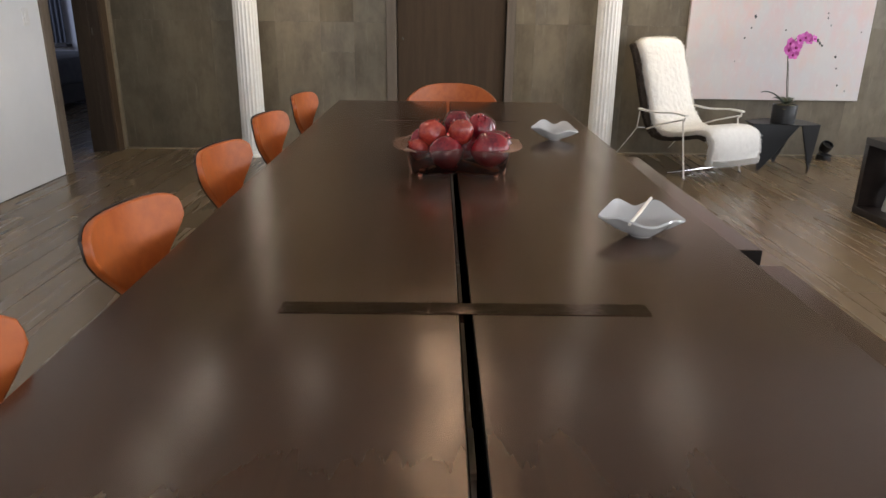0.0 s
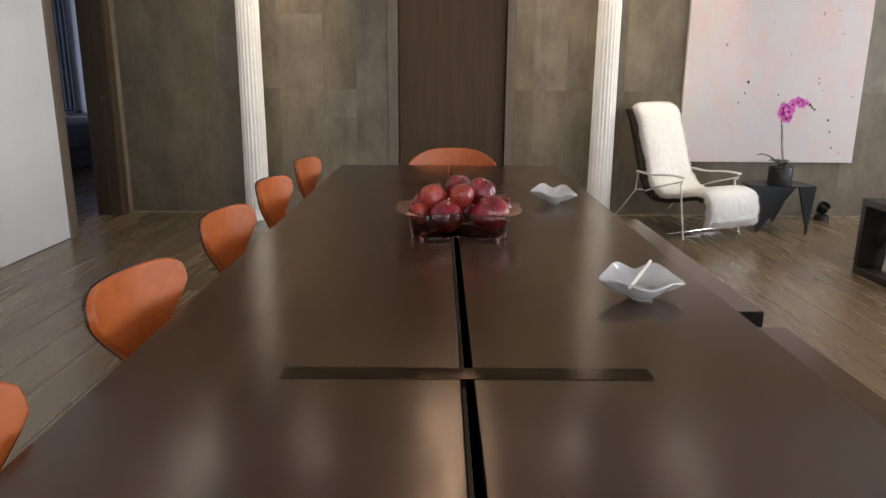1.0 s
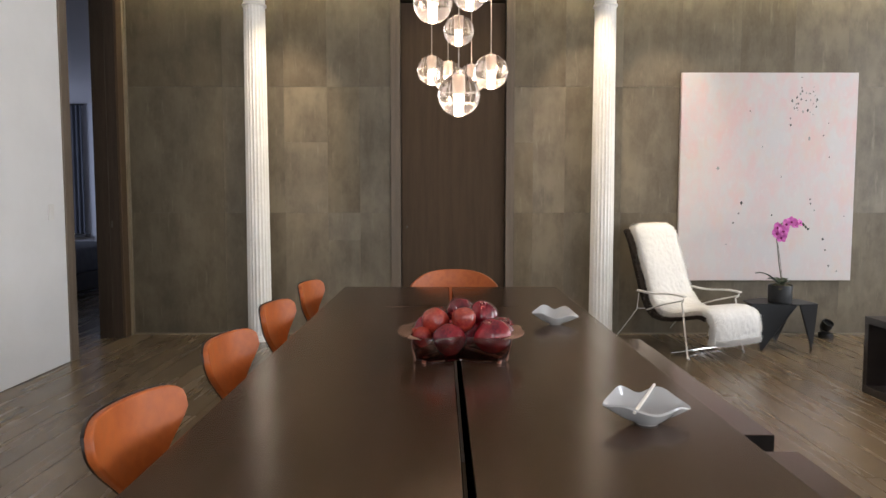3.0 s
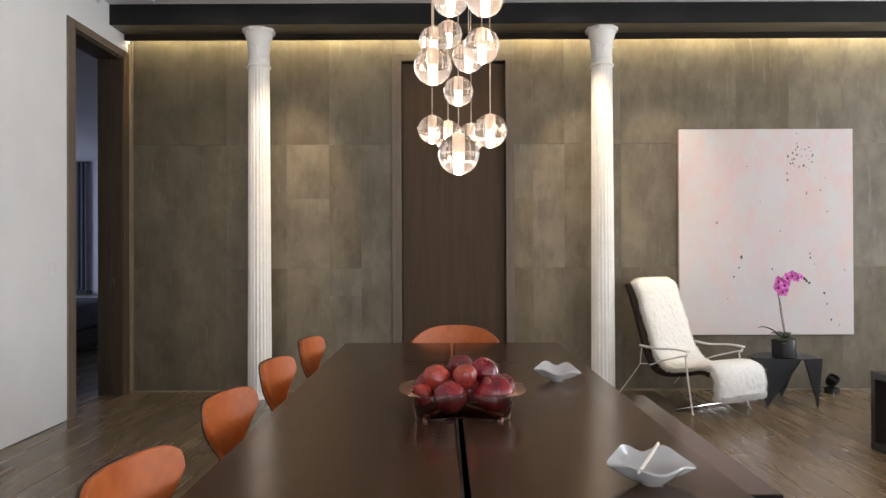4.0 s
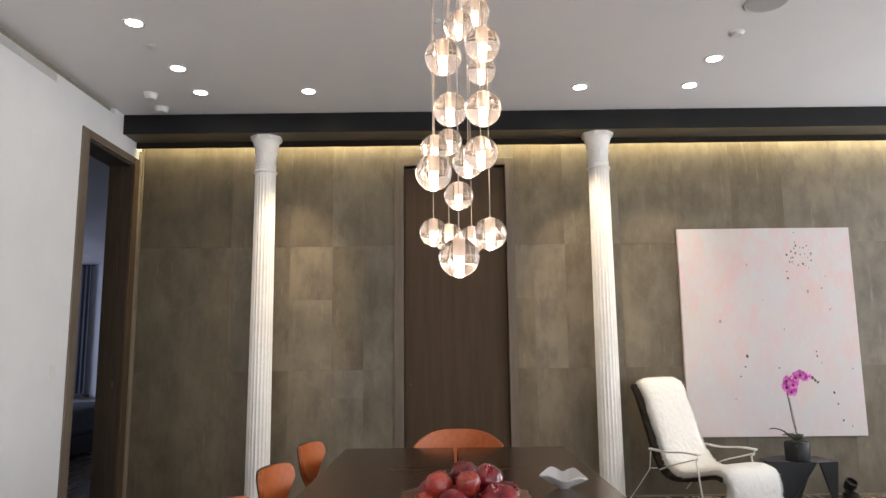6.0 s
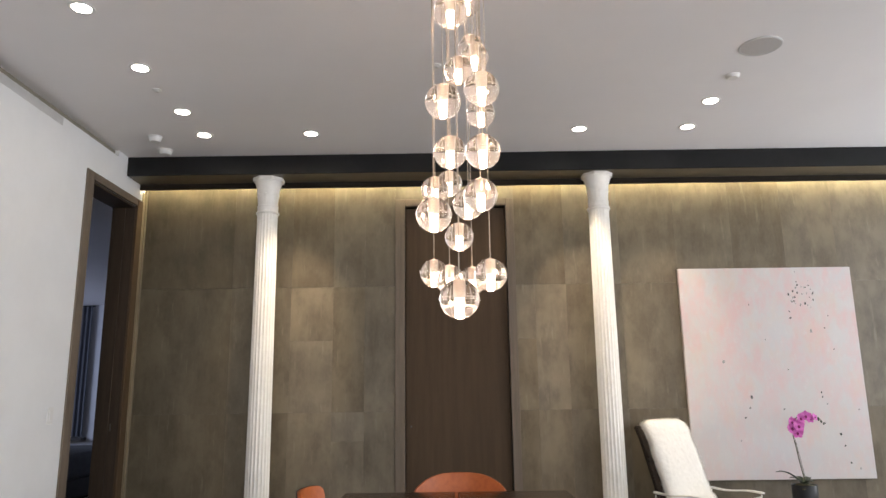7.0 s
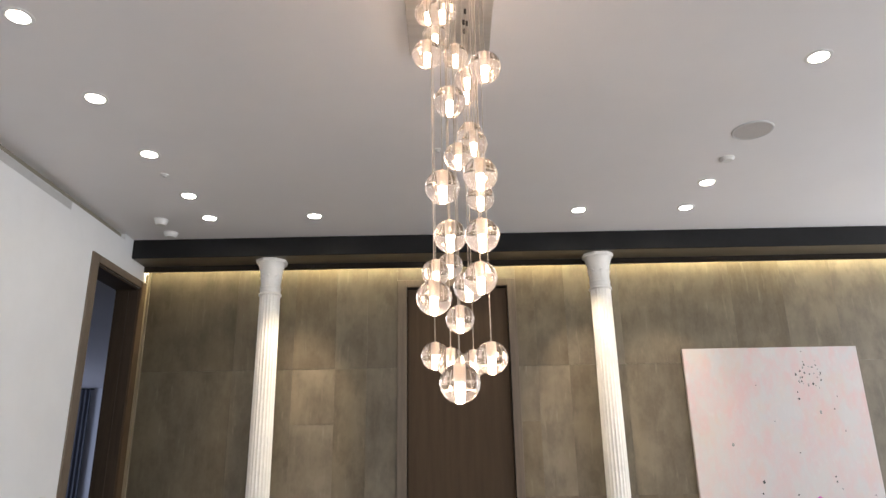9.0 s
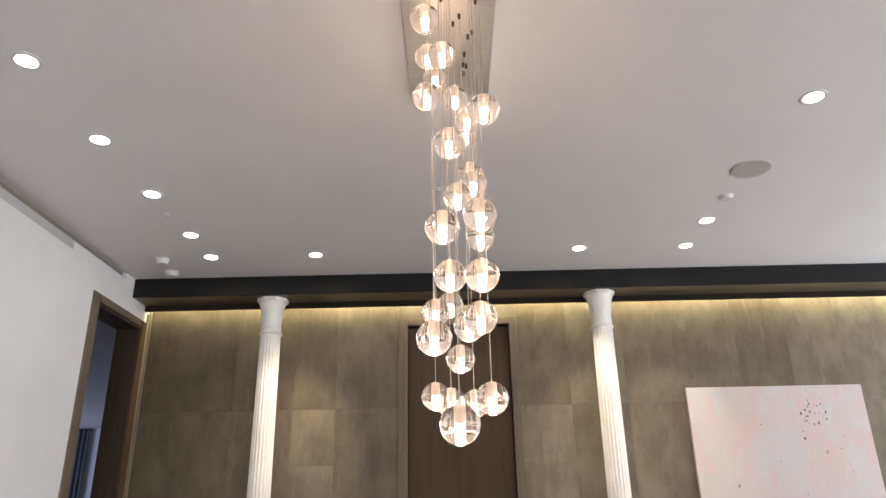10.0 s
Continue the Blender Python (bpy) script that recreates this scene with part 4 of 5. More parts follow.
def wave_bowl(m, label):
    ob = thing("porcelain_bowl", m, label, "bowl", "white bowls on the table")

    # rim radius and height every 45 degrees: tips to both sides, dips in front and behind
    rim = [(0.086, 0.044), (0.075, 0.066), (0.058, 0.052), (0.074, 0.071), (0.086, 0.057), (0.068, 0.043), (0.058, 0.032), (0.068, 0.040)]

    def top(a):
        f = (a / (2 * math.pi) * 8) % 8
        i, t = int(f), f - int(f)
        p0, p1, p2, p3 = (Vector(rim[(i + d) % 8]) for d in (-1, 0, 1, 2))
        return p1 + ((p2 - p0) * t + (p0 * 2 - p1 * 5 + p2 * 4 - p3) * t * t + (p1 * 3 - p0 - p2 * 3 + p3) * t ** 3) * 0.5 + Vector((0.026 * abs(math.cos(a)) ** 34, -0.012 * abs(math.cos(a)) ** 26))

    bm = bmesh.new()
    n = 96
    ks = [0, 0.3, 0.45, 0.6, 0.75, 0.88, 1.0]
    inner, outer = [], []
    for k in ks:
        ri, ro = [], []
        for i in range(n):
            a = 2 * math.pi * i / n
            R1, Z1 = top(a)
            r = 0.030 + (R1 - 0.030) * k
            zz = 0.005 + (Z1 - 0.005) * (k ** 1.3)
            ri.append(bm.verts.new((r * math.cos(a), r * math.sin(a), zz + 0.003)))
            ro.append(bm.verts.new(((r + 0.002) * math.cos(a), (r + 0.002) * math.sin(a), zz - 0.001)))
        inner.append(ri)
        outer.append(ro)
    for rs in (inner, outer):
        for a, b in zip(rs, rs[1:]):
            for i in range(n):
                bm.faces.new((a[i], a[(i + 1) % n], b[(i + 1) % n], b[i]))
    for i in range(n):
        bm.faces.new((inner[-1][i], inner[-1][(i + 1) % n], outer[-1][(i + 1) % n], outer[-1][i]))
    bm.faces.new(inner[0])
    part("bowl_body", bm, M_PORCELAIN, ob, smooth=True)
    part("foot_ring", lathe([(0.0, 0.0), (0.027, 0.0), (0.0285, 0.0015), (0.029, 0.006), (0.0, 0.0065)], 40), M_PORCELAIN, ob, smooth=True)
    return ob


wave_bowl(pose(0.445, 1.505, 0.75, 0, 0, 6) @ Matrix.Diagonal((0.88, 0.88, 0.97, 1)), "white porcelain bowl with a wavy pointed rim holding a pale stick")
wave_bowl(pose(0.438, 2.70, 0.75, 0, 0, -4) @ Matrix.Diagonal((0.80, 0.80, 0.95, 1)), "white porcelain bowl with a wavy pointed rim farther down the table")
st = thing("serving_stick", pose(0.447, 1.505, 0.75), "pale ivory serving stick leaning in the white bowl", "utensil")
part("stick", tube([(-0.043, -0.048, 0.038), (-0.006, 0.005, 0.053), (0.031, 0.060, 0.069)], [0.0038, 0.0042, 0.0034], 8), M_STICK, st, smooth=True)

# ---------------------------------------------------------------- chandelier
GLOBES = [(-0.050, 2.13, 3.067), (-0.050, 2.48, 3.154), (0.012, 2.32, 3.042), (-0.022, 2.63, 3.148), (-0.048, 2.24, 2.791), (0.065, 2.66, 3.060), (0.155, 2.06, 2.614), (0.117, 2.70, 2.966),
          (0.115, 2.85, 2.984), (0.032, 2.10, 2.505), (0.127, 2.79, 2.739), (0.131, 2.57, 2.579), (0.063, 2.48, 2.479), (0.126, 2.05, 2.205), (0.003, 2.03, 2.155), (0.149, 2.54, 2.326),
          (0.025, 2.19, 2.044), (0.127, 2.08, 2.006), (0.024, 2.87, 2.145), (-0.035, 2.70, 2.065), (-0.030, 2.09, 1.805), (0.090, 2.43, 1.930), (0.124, 2.21, 1.901), (0.059, 2.66, 1.861),
          (-0.043, 2.77, 1.736), (0.019, 2.62, 1.686), (0.112, 2.78, 1.705), (0.158, 2.34, 1.654), (0.042, 1.91, 1.516)]
chand = thing("chandelier", pose(0.044, 2.41, CEIL), "cluster of lit clear glass globes hanging from a nickel ceiling plate", "chandelier")
part("canopy", box(-0.205, 0.205, -0.72, 0.655, -0.022, 0.0, 0.004, seg=2), M_NICKEL, chand, "brushed nickel ceiling plate")
R = 0.0565
sphere_me = bpy.data.meshes.new("globe")
b = lathe([(0.0, -R)] + [(R * math.sin(math.pi * k / 28), -R * math.cos(math.pi * k / 28)) for k in range(1, 28)] + [(0.0, R)], 48)
bmesh.ops.recalc_face_normals(b, faces=b.faces)
b.to_mesh(sphere_me)
b.free()
sphere_me.shade_smooth()
sphere_me.materials.append(M_GLOBE)


def shared(name, me, parent, m, label=""):
    ob = new(name, me)
    ob.parent = parent
    ob.matrix_basis = m
    if label:
        ob["label"] = label
    return ob


def mesh_of(name, bm, mat, smooth=True):
    me = bpy.data.meshes.new(name)
    bmesh.ops.recalc_face_normals(bm, faces=bm.faces)
    bm.to_mesh(me)
    bm.free()
    if smooth:
        me.shade_smooth()
        me.set_sharp_from_angle(angle=radians(40))
    me.materials.append(mat)
    return me


core_me = mesh_of("lamp_core", lathe([(0, -0.050), (0.0080, -0.049), (0.0095, -0.046), (0.0095, 0.000), (0.0, 0.000)], 20), M_CORE)
sock_me = mesh_of("socket", lathe([(0.0, 0.0015), (0.0120, 0.0015), (0.0120, 0.048), (0.0095, 0.0525), (0.0, 0.0525)], 20), M_FROST)
seam_me = mesh_of("seam", lathe([(R - 0.0003, -0.0010), (R + 0.0009, -0.0004), (R + 0.0009, 0.0004), (R - 0.0003, 0.0010)], 48), M_SEAM)
fer_me = mesh_of("ferrule", lathe([(0, 0), (0.0065, 0), (0.0065, -0.022), (0.003, -0.026), (0, -0.026)], 12), M_FERRULE)
cap_me = mesh_of("cap", lathe([(0, 0), (0.005, 0.0), (0.005, 0.003), (0.002, 0.006), (0, 0.006)], 16), M_CORD)
for x, y, z in GLOBES:
    lx, ly, lz = x - 0.044, y - 2.41, z - CEIL
    g = shared("globe", sphere_me, chand, pose(lx, ly, lz), "clear cast-glass globe")
    g.visible_shadow = False
    shared("lamp_core", core_me, g, pose(0, 0, 0), "glowing lamp core")
    shared("socket", sock_me, g, pose(0, 0, 0), "frosted socket")
    shared("seam", seam_me, g, pose(0, 0, 0), "fine casting seam")
    shared("cap", cap_me, g, pose(0, 0, R - 0.001))
    part("cord", tube([(lx, ly, lz + R), (lx, ly, -0.03)], 0.0014, 6), M_CORD, chand, "thin clear cord")
    shared("ferrule", fer_me, chand, pose(lx, ly, -0.022), "dark cord ferrule")

# ---------------------------------------------------------------- lounge corner
pic = thing("painting", pose(0, 0, 0), "large unframed abstract canvas, pale pink and white with dark splashes", "painting")
PX0, PX1, PZ0, PZ1, PY = 2.112, 3.672, 0.499, 2.342, 6.250
part("canvas", box(0, PX1 - PX0, 0, 0.036, 0, PZ1 - PZ0, 0.003), M_CANVAS, pic, matrix=pose(PX0, PY, PZ0))
SPLASH = [(0.678, 0.977, 5), (0.724, 0.901, 7), (0.679, 0.874, 9), (0.662, 0.853, 8), (0.706, 0.867, 6), (0.641, 0.837, 5), (0.621, 0.783, 6), (0.624, 0.751, 9), (0.392, 0.818, 6), (0.733, 0.687, 11),
          (0.812, 0.701, 7), (0.840, 0.760, 5), (0.851, 0.598, 5), (0.217, 0.545, 12), (0.357, 0.377, 13), (0.343, 0.327, 8), (0.313, 0.282, 8), (0.276, 0.177, 7), (0.580, 0.504, 5), (0.750, 0.395, 8),
          (0.753, 0.374, 7), (0.776, 0.342, 6), (0.831, 0.202, 9), (0.847, 0.149, 8), (0.869, 0.072, 9), (0.917, 0.046, 7), (0.948, 0.313, 5), (0.533, 0.319, 7), (0.749, 0.253, 7), (0.467, 0.648, 5)]
dark, grey = bmesh.new(), bmesh.new()
for i, (u, v, s) in enumerate(SPLASH):
    r = s * 0.00082
    spot = blob(r, (0.85 + 0.4 * random.random(), 0.10, 1.0 + 0.7 * random.random()), 0.6, i + 40, 2, None,
                (PX0 + u * (PX1 - PX0), PY - 0.0002, PZ0 + v * (PZ1 - PZ0)), 1.6)
    part("paint_spot", spot, M_PAINTGREY if i % 4 == 1 else M_PAINTMARK, pic, "dark paint spot")
for k in range(26):
    a = k * 0.5
    blob(0.004 + 0.005 * random.random(), (1, 0.12, 1.5), 0.5, k, 1, grey if k % 2 else dark,
         (PX0 + (0.70 + 0.055 * math.cos(a) + random.gauss(0, .012)) * 1.56, PY - 0.0002, PZ0 + (0.865 + 0.05 * math.sin(a) + random.gauss(0, .012)) * 1.84), 1.6)
tagged(part("dark_spatter", dark, M_PAINTMARK, pic, "loop of fine dark green-black spatter"), kind="stuff")
tagged(part("grey_spatter", grey, M_PAINTGREY, pic, "loop of fine grey spatter"), kind="stuff")

LO = pose(2.162, 5.440, 0, 0, 0, 26.5)
lounge = thing("lounge_chair", LO, "low lounge chair of thin white steel with brown hide sling", "chair")
PROFILE = [(-0.165, 0.31), (-0.150, 0.365), (-0.09, 0.375), (0.06, 0.335), (0.24, 0.295), (0.40, 0.285), (0.48, 0.33), (0.545, 0.45), (0.62, 0.65), (0.70, 0.86), (0.755, 0.99), (0.80, 1.005)]


def along(profile, t):
    seg = [(Vector(b) - Vector(a)).length for a, b in zip(profile, profile[1:])]
    d = t * sum(seg)
    for (a, b), s in zip(zip(profile, profile[1:]), seg):
        if d <= s + 1e-9:
            return Vector(a).lerp(Vector(b), d / s)
        d -= s
    return Vector(profile[-1])


def smooth_along(profile, t):
    return sum((along(profile, min(1, max(0, t + k * 0.012))) for k in range(-5, 6)), Vector((0, 0))) / 11


part("sling", sheet(lambda u, v: ((u - 0.5) * 0.52 - 0.008, *(smooth_along(PROFILE, 0.04 + 0.95 * v) + Vector((0.006, -0.016)))), 8, 60, 0.03), M_HIDE, lounge, "dark brown hide sling", True)

SKIN = [(-0.20, 0.105), (-0.215, 0.22), (-0.215, 0.335), (-0.175, 0.40), (-0.09, 0.425), (0.06, 0.385), (0.24, 0.345), (0.37, 0.345), (0.435, 0.39), (0.49, 0.49), (0.565, 0.68),
        (0.645, 0.885), (0.70, 1.015), (0.755, 1.05), (0.815, 1.03), (0.825, 0.975)]


def skin_point(u, v, lift=0.0):
    y, z = smooth_along(SKIN, v)
    y2, z2 = smooth_along(SKIN, min(1, v + 0.01))
    y1, z1 = smooth_along(SKIN, max(0, v - 0.01))
    nrm = Vector((0, -(z2 - z1), (y2 - y1)))
    nrm.normalize()
    if nrm.length < 0.5:
        nrm = Vector((0, -1, 0))
    w = 0.256 + 0.004 * math.sin(v * 37) + 0.003 * math.sin(v * 83 + 1) - 0.03 * min(1, max(0, (v - 0.45) * 8)) - 0.005
    s = (u - 0.5) * 2
    x = s * w + 0.018
    drop = 0.030 * abs(s) ** 6
    k = 0.0030 * noise.noise(Vector((x * 30, v * 48, 1.0))) + 0.0016 * noise.noise(Vector((x * 75, v * 120, 3.0))) + 0.004 * noise.noise(Vector((x * 6, v * 8, 5.0)))
    return Vector((x, y, z)) + nrm * (k + lift - drop), nrm


fur = thing("sheepskin", LO, "long-haired white sheepskin draped over the lounge chair", "sheepskin")
part("pelt", sheet(lambda u, v: skin_point(u, v)[0], 84, 260, 0.030), M_PELT, fur, "dense white pelt", True)
rnd = random.Random(5)
verts, faces, hair_n = [], [], []
for k in range(26000):
    # wool stands off the pelt along its two sides, its hem and its top
    u, v = rnd.random(), rnd.random()
    if k % 7 < 5:
        u = rnd.choice((0.0, 1.0)) + rnd.uniform(-0.03, 0.03)
    else:
        v = rnd.choice((rnd.uniform(0, 0.03), rnd.uniform(0.93, 0.99)))
    p, nrm = skin_point(min(1, max(0, u)), v, 0.001)
    rim = abs(u - 0.5) > 0.46
    out = Vector((1 if u > 0.5 else -1, 0, 0)) * (0.8 if rim else 0.1)
    d = (nrm * 0.42 + out + Vector((rnd.gauss(0, .45), rnd.gauss(0, .35), -0.60 + rnd.gauss(0, .3)))).normalized()
    if rim:
        p = p - nrm * rnd.uniform(0, 0.04)
    face = (nrm + out).normalized()
    side = face.cross(d)
    if side.length < 0.1:
        continue
    side = side.normalized() * rnd.uniform(0.0012, 0.0028)
    ln = rnd.uniform(0.010, 0.026)
    bend = Vector((rnd.gauss(0, .006), rnd.gauss(0, .006), -0.007))
    b0 = len(verts)
    verts += [p + side, p - side, p + d * ln * 0.6 - side * 0.7, p + d * ln * 0.6 + side * 0.7, p + d * ln + bend]
    faces += [(b0, b0 + 1, b0 + 2, b0 + 3), (b0 + 3, b0 + 2, b0 + 4)]
    hair_n += [face] * 5
me = bpy.data.meshes.new("fleece")
me.from_pydata(verts, [], faces)
me.materials.append(M_FUR)
me.shade_smooth()
# the hairs take the light as the pelt under them does
me.normals_split_custom_set_from_vertices(hair_n)
hair = new("fleece", me)
hair.parent = fur
tagged(hair, "long soft white wool", kind="stuff")
# dark curls of hide that show along the edges of the sling
for sx in (-1, 1):
    curls = bmesh.new()
    for k in range(46):
        y, z = smooth_along(PROFILE, 0.25 + 0.73 * k / 46)
        blob(0.010 + 0.006 * rnd.random(), (0.8, 1.2, 1.2), 0.6, k, 1, curls, (sx * 0.262 - 0.008 + rnd.gauss(0, .004), y + 0.006 + rnd.gauss(0, .004), z - 0.022 + rnd.gauss(0, .006)), 1.5)
    tagged(part("hide_edge", curls, M_HIDE, lounge, "curly dark brown hide edge", True), kind="stuff")

for s in (-1, 1):
    x = s * 0.303
    part("front_leg", tube([(x, 0.0, 0.0), (x * 0.985, 0.045, 0.22), (x * 0.97, 0.085, 0.425), (x, 0.065, 0.44), (x, 0.06, 0.462)], 0.0065, 8), M_WHITESTEEL, lounge, smooth=True)
    part("back_leg", tube([(x, 0.86, 0.0), (x, 0.70, 0.17), (x, 0.575, 0.31), (x, 0.555, 0.45)], 0.0038, 8), M_WHITESTEEL, lounge, smooth=True)
    part("armrest", sheet(lambda u, v, x=x: (x + (v - 0.5) * (0.026 + 0.008 * math.cos(2 * math.pi * u)), 0.045 + 0.52 * u, 0.466 + 0.012 * math.cos(math.pi * (u - 0.0)) * 0.5 + 0.006 * math.sin(7 * u)), 20, 3, 0.012), M_WHITESTEEL, lounge, smooth=True)
    part("arm_strut", tube([(x, 0.075, 0.445), (x * 0.99, 0.30, 0.38), (x * 0.97, 0.47, 0.318)], 0.006, 8), M_WHITESTEEL, lounge, smooth=True)
    part("seat_bracket", tube([(x, 0.565, 0.315), (x * 0.80, 0.50, 0.318)], 0.009, 8), M_CHROME, lounge, smooth=True)
    part("glide", lathe([(0, 0), (0.014, 0), (0.014, 0.006), (0.0085, 0.012), (0, 0.012)], 14, at=(x, 0.0, 0)), M_CHROME, lounge)
part("floor_bar", tube([(-0.325, 0.165, 0.018), (0.275, 0.165, 0.018)], 0.0125, 10), M_CHROME, lounge, "polished steel floor bar", True)
part("cross_rod", tube([(-0.295, 0.03, 0.155), (0.295, 0.03, 0.155)], 0.005, 8), M_CHROME, lounge, smooth=True)


def prism_table():
    ob = thing("side_table", pose(2.78, 5.74, 0), "low black folded-metal side table on three pointed legs", "table")
    h = 0.378
    tops = [(-0.25, -0.065), (0.10, -0.135), (0.285, -0.095), (0.27, 0.18), (-0.02, 0.27), (-0.25, 0.10)]
    bm = bmesh.new()
    lo = [bm.verts.new((x, y, h - 0.006)) for x, y in tops]
    hi = [bm.verts.new((x, y, h)) for x, y in tops]
    bm.faces.new(hi)
    bm.faces.new(lo[::-1])
    for i in range(6):
        bm.faces.new((lo[i], lo[(i + 1) % 6], hi[(i + 1) % 6], hi[i]))
    bmesh.ops.bevel(bm, geom=list(bm.edges), offset=0.0015, segments=1, affect="EDGES")
    part("tabletop", bm, M_BLACKMETAL, ob)
    # each leg is a folded sheet that hangs from two edges and runs to a point
    for a, b2, c, foot in (((-0.245, 0.04), (-0.247, -0.065), (0.098, -0.132), (-0.185, -0.110)),
                           ((0.120, -0.130), (0.282, -0.095), (0.272, 0.06), (0.232, -0.125)),
                           ((0.25, 0.18), (-0.01, 0.262), (-0.10, 0.20), (0.10, 0.215))):
        bm = bmesh.new()
        a, b2, c, foot = (Vector(v) for v in (a, b2, c, foot))
        inn = (Vector((0.02, 0.05)) - foot).normalized() * 0.010
        outer = [bm.verts.new((p.x, p.y, z)) for p, z in ((a, h - 0.003), (b2, h - 0.003), (c, h - 0.003), (foot + (c - b2).normalized() * 0.015, 0.0), (foot, 0.0))]
        inner = [bm.verts.new((v.co.x + inn.x, v.co.y + inn.y, v.co.z)) for v in outer]
        for q, flip in ((outer, False), (inner, True)):
            for f in ((0, 1, 4), (1, 2, 3, 4)):
                bm.faces.new([q[k] for k in (f[::-1] if flip else f)])
        for k in range(5):
            bm.faces.new((outer[k], outer[(k + 1) % 5], inner[(k + 1) % 5], inner[k]))
        part("leg", bm, M_BLACKMETAL, ob)


prism_table()

pot = thing("flower_pot", pose(2.79, 5.73, 0.378), "satin black round flower pot on the side table", "pot")
part("pot_body", lathe([(0, 0), (0.088, 0), (0.092, 0.004), (0.095, 0.143), (0.093, 0.147), (0.088, 0.145), (0.086, 0.125), (0, 0.125)], 40), M_POT, pot, smooth=True)
orchid = thing("orchid", pose(2.79, 5.73, 0.503), "magenta orchid with one arching stem and dark strap leaves", "plant")
part("bark", blob(0.08, (1, 1, 0.35), 0.5, 3, 3, at=(0, 0, 0.0)), M_MOSS, orchid, "bark and moss on the soil")
STEM = [(0.015, 0, 0.01), (0.0, 0, 0.10), (-0.018, 0, 0.20), (-0.030, 0, 0.30), (-0.045, 0.0, 0.40), (-0.040, 0, 0.47), (-0.005, 0, 0.53), (0.06, -0.005, 0.555), (0.12, -0.01, 0.55), (0.17, -0.01, 0.525), (0.20, -0.01, 0.49)]
part("stem", tube(STEM, [0.005, 0.005, 0.0045, 0.0045, 0.004, 0.004, 0.0035, 0.003, 0.0025, 0.002, 0.0015], 8), M_STEM, orchid, smooth=True)
part("stake", tube([(0.03, 0.01, 0.0), (-0.025, 0.012, 0.36)], 0.002, 6), M_STEM, orchid)
for a, ln, lift in ((172, 0.20, 0.10), (150, 0.10, 0.05), (35, 0.10, 0.05), (-70, 0.09, 0.035), (95, 0.12, 0.05)):
    ca, sa = math.cos(radians(a)), math.sin(radians(a))

    def strap(u, v, ca=ca, sa=sa, ln=ln, lift=lift):
        w = 0.030 * math.sin(math.pi * (0.15 + 0.80 * u)) ** 0.8
        s = (v - 0.5) * 2 * w
        r = ln * u
        return (r * ca - s * sa, r * sa + s * ca, 0.02 + lift * math.sin(u * 1.9) + 0.25 * abs(s))
    part("leaf", sheet(strap, 12, 4, 0.003), M_LEAF, orchid, "dark green strap leaf", True)


def flower(at, size, rx, rz):
    f = bmesh.new()
    for k in range(5):
        a = radians(90 + 72 * k)
        wide = 0.62 if k in (1, 4) else 0.42
        ca, sa = math.cos(a), math.sin(a)

        def petal(u, v, ca=ca, sa=sa, wide=wide):
            w = wide * math.sin(math.pi * (0.08 + 0.88 * u)) ** 0.75
            s = (v - 0.5) * 2 * w
            r = 0.08 + 0.92 * u
            return (size * (r * ca - s * sa), size * (r * sa + s * ca), size * (0.22 * u * u - 0.25 * s * s + (0.03 if wide > 0.5 else 0)))
        sheet(petal, 7, 4, 0.0015, f)
    fl = part("flower", f, M_PETAL, orchid, "magenta orchid flower", True, Matrix.Translation(at) @ pose(0, 0, 0, rx, 0, rz))
    part("lip", blob(size * 0.22, (1, 1.2, 0.9), 0.3, 2, 2, at=(0, -size * 0.15, size * 0.14)), M_PETALC, fl, "deep magenta lip", True)


for p, s, rx, rz in (((-0.062, -0.03, 0.45), 0.045, 80, 8), ((-0.025, -0.035, 0.415), 0.044, 75, -12), ((-0.055, -0.025, 0.50), 0.042, 85, 20), ((-0.012, -0.04, 0.47), 0.046, 78, 0),
                     ((0.012, -0.03, 0.525), 0.042, 70, 25), ((0.055, -0.035, 0.545), 0.042, 75, -15), ((0.085, -0.03, 0.525), 0.038, 80, 10), ((0.125, -0.03, 0.535), 0.032, 70, 35), ((0.0, -0.01, 0.44), 0.038, 85, 60)):
    flower(p, s, rx, rz)
for p, r in (((0.165, -0.01, 0.52), 0.012), ((0.185, -0.01, 0.50), 0.010), ((0.203, -0.01, 0.483), 0.008)):
    part("bud", blob(r, (0.8, 0.8, 1.3), 0, 0, 2, at=p), M_LEAF, orchid, "unopened bud", True)

lampf = thing("floor_spotlight", pose(3.415, 6.15, 0) @ Matrix.Diagonal((0.82, 0.82, 0.82, 1)), "small black floor spotlight beside the concrete wall", "lamp")
part("base", lathe([(0, 0), (0.075, 0), (0.078, 0.012), (0.072, 0.05), (0.03, 0.066), (0, 0.068)], 28), M_POT, lampf, smooth=True)
hd = lathe([(0, -0.055), (0.03, -0.052), (0.055, -0.03), (0.062, 0.02), (0.060, 0.055), (0.052, 0.055), (0.05, 0.03), (0, 0.02)], 28)
part("head", hd, M_POT, lampf, "round black lamp head", True, pose(0, 0, 0.125, 35, 10, 0))
part("bracket", tube([(-0.03, 0, 0.05), (-0.066, 0, 0.10), (-0.062, 0, 0.125)], 0.005), M_POT, lampf)

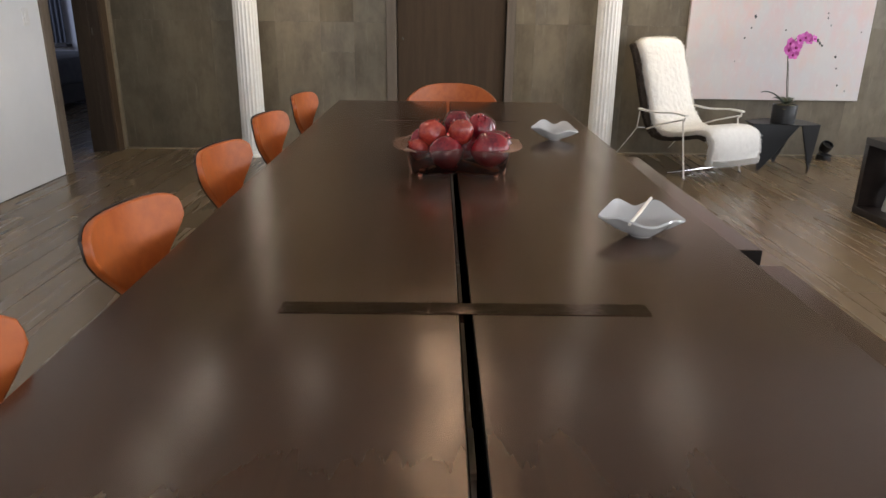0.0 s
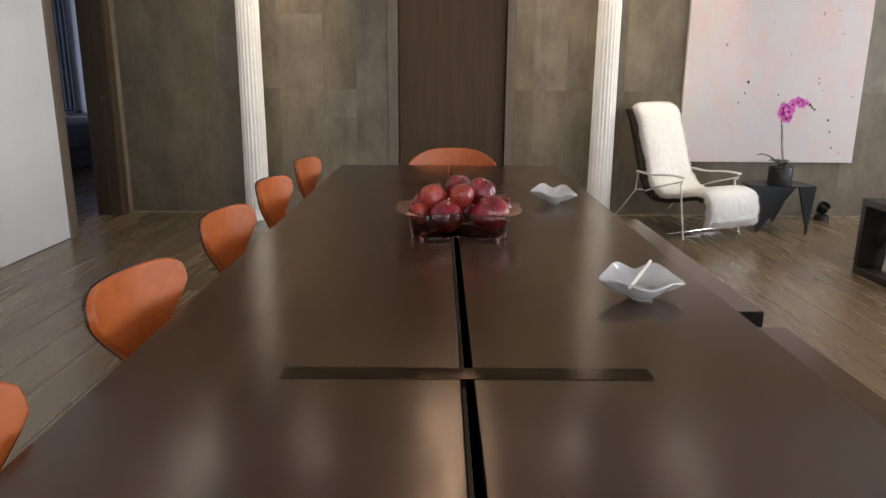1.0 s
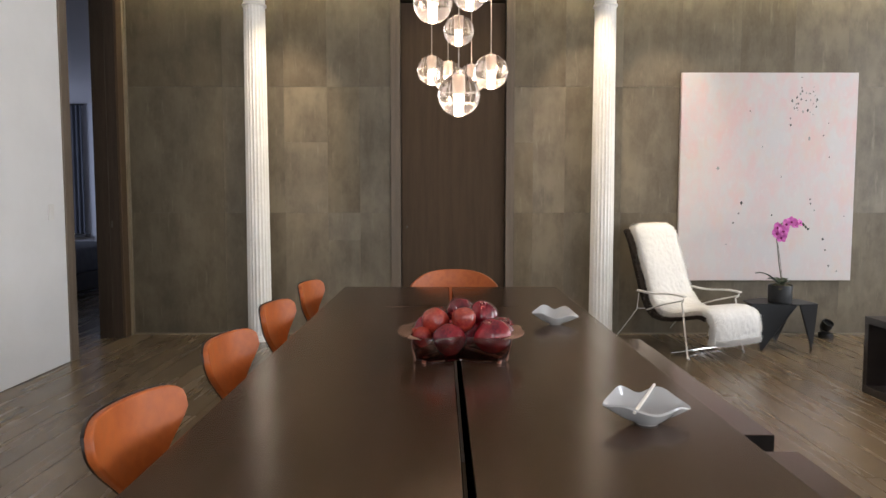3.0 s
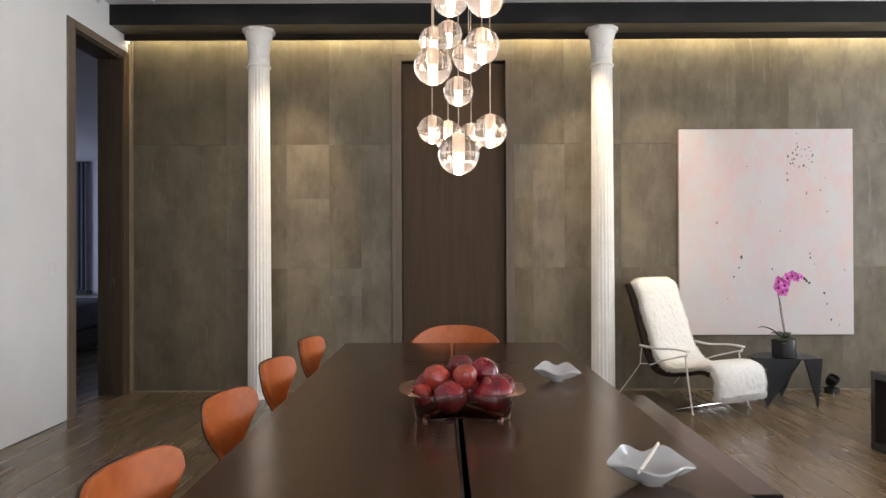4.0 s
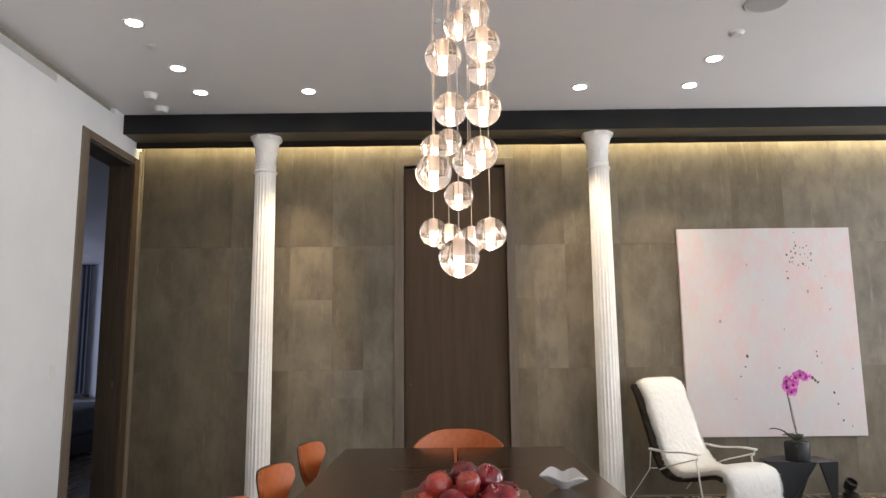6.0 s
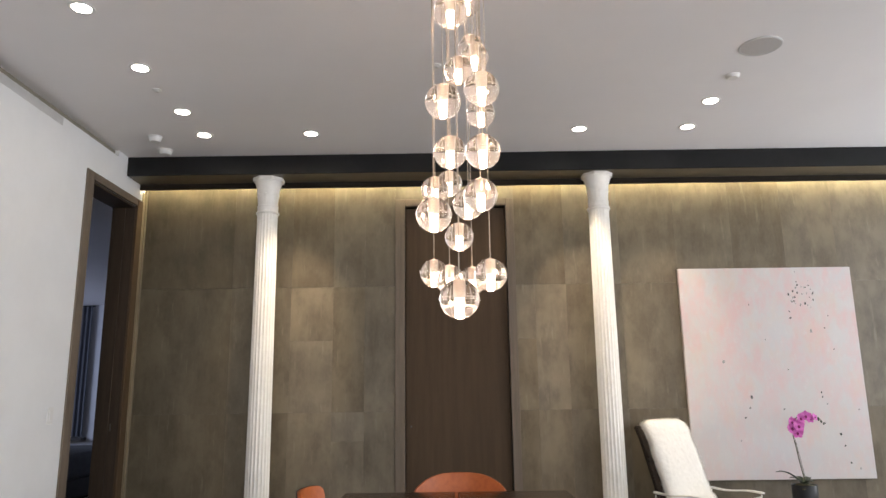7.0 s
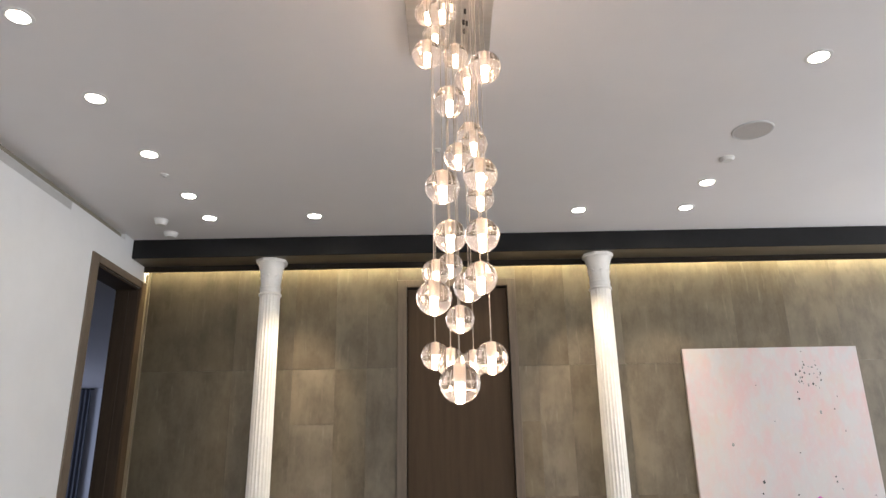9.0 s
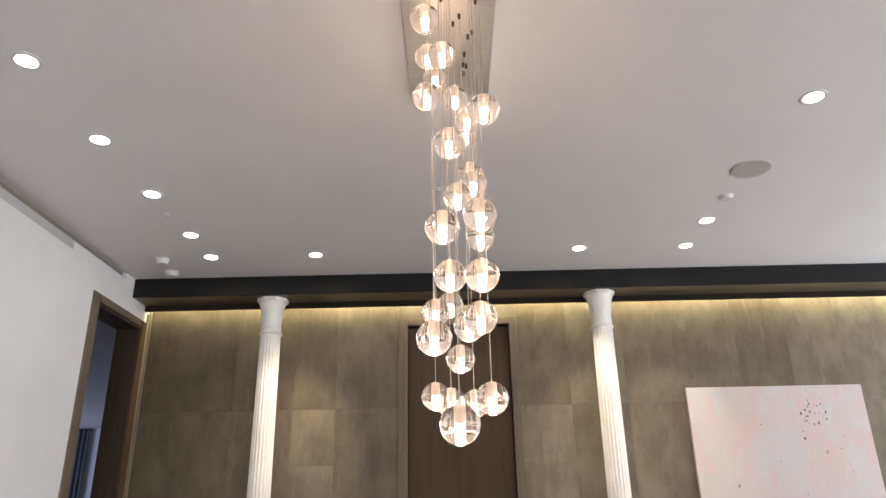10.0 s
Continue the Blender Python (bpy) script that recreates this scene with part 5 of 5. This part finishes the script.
cube = thing("open_box_table", pose(2.70, 3.84, 0), "low dark brown open box table with a hollow through it", "table")
part("top", box(0, 0.60, 0, 0.585, 0.442, 0.487, 0.003), M_BLACKWOOD, cube)
part("bottom", box(0, 0.60, 0, 0.585, 0.0, 0.045, 0.003), M_BLACKWOOD, cube)
part("side", box(0.001, 0.599, 0.54, 0.584, 0.045, 0.442, 0.002), M_BLACKWOOD, cube)
part("side", box(0.001, 0.599, 0.001, 0.045, 0.045, 0.442, 0.002), M_BLACKWOOD, cube)

# pale plaster sculpture of a hand, fingers upright, inside the box
sc = bmesh.new()
tube([(0, 0, 0.0), (0, 0, 0.04), (0, 0, 0.10), (0, 0.0, 0.17), (0, 0, 0.215)], [0.058, 0.055, 0.046, 0.055, 0.058], 20, sc)
for y, zt, r, ln in ((-0.045, 0.30, 0.012, 0.0), (-0.016, 0.335, 0.0135, 0.0), (0.014, 0.345, 0.0135, 0.0), (0.042, 0.315, 0.012, 0.0)):
    tube([(0, y, 0.19), (0.0, y * 1.08, (0.19 + zt) / 2), (0, y * 1.12, zt), (0, y * 1.12, zt + 0.008)], [r * 1.1, r, r * 0.85, r * 0.4], 12, sc)
tube([(0, 0.045, 0.12), (0, 0.078, 0.18), (0, 0.088, 0.225), (0, 0.090, 0.232)], [0.018, 0.015, 0.011, 0.005], 12, sc)
tagged(part("sculpture", sc, M_STATUE, smooth=True, matrix=pose(2.86, 4.27, 0.045, 0, 0, -30)), "pale plaster sculpture of a hand with upright fingers inside the dark box", "sculpture")

# ---------------------------------------------------------------- concrete panels and floor planks
XS_L = [WEST + 0.028, -1.955, -1.41, -1.026, -0.739, NX0 - 0.088]
XS_R = [0.640, 0.81, 1.093, 1.60, 2.12, 2.64, 3.12, 3.592, 4.10, 4.65, 5.2, 5.75, 6.25, EAST]
ZS = [0.014, 1.107, 2.223, 3.34]
prnd = random.Random(3)


# darker and paler tints, column by column
PANEL_TINT = {XS_L[0]: (0.70, 0.69, 0.64), -1.955: (0.86, 0.85, 0.82), -1.41: (1.10, 1.09, 1.08), -1.026: (1.08, 1.08, 1.08), 0.640: (1.10, 1.06, 1.0), 0.81: (1.05, 1.03, 1.0)}


def panel(x0, x1, z0, z1):
    g, h = 0.0002, 0.0008
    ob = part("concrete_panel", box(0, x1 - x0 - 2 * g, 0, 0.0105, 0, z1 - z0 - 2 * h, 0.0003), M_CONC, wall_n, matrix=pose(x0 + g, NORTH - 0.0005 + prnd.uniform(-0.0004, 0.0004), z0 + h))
    # upper row left of x = 1 is tinted darker
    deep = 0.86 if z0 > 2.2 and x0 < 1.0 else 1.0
    ob.color = (*(c * deep for c in PANEL_TINT.get(x0, (0.94, 0.94, 0.94))), 1)


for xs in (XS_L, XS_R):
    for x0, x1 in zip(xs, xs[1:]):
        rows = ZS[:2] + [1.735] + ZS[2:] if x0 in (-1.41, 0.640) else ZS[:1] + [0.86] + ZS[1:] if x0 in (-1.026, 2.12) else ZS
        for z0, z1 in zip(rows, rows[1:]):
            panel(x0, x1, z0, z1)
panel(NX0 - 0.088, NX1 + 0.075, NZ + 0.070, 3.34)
part("foot_trim", box(WEST + 0.03, NX0 - 0.09, NORTH - 0.006, NORTH + 0.010, 0, 0.013, 0.001), M_TRIMLINE, wall_n, "pale thin trim at the foot of the wall")
part("foot_trim", box(NX1 + 0.077, EAST, NORTH - 0.006, NORTH + 0.010, 0, 0.013, 0.001), M_TRIMLINE, wall_n)

floor = structure("floor", box(WEST - T, EAST + T, SOUTH - T, NORTH + 0.26, -0.12, -0.014), M_SUBFLOOR, "satin brown oak plank floor", "floor")
frnd = random.Random(11)
PW = 0.205
x = WEST - 0.02
far_bm = bmesh.new()
while x < EAST:
    x1 = min(x + PW, EAST)
    y = SOUTH - frnd.uniform(0, 1.8)
    while y < NORTH:
        ln = frnd.uniform(1.5, 2.5)
        y1 = min(y + ln, NORTH)
        if y1 > SOUTH and y1 - y > 0.02:
            ya = max(y, SOUTH)
            if x < 4.7 and y1 > 0.9:
                part("plank", box(0, x1 - x - 0.0016, 0, y1 - ya - 0.0016, -0.014, 0, 0.0008), M_FLOOR, floor, matrix=pose(x, ya, 0))
            else:
                box(x, x1 - 0.0016, ya, y1 - 0.0016, -0.014, 0, 0, far_bm)
        y = y1
    x = x1
tagged(part("planks_beyond", far_bm, M_FLOOR, floor, "oak planks in the rest of the room"), kind="stuff")
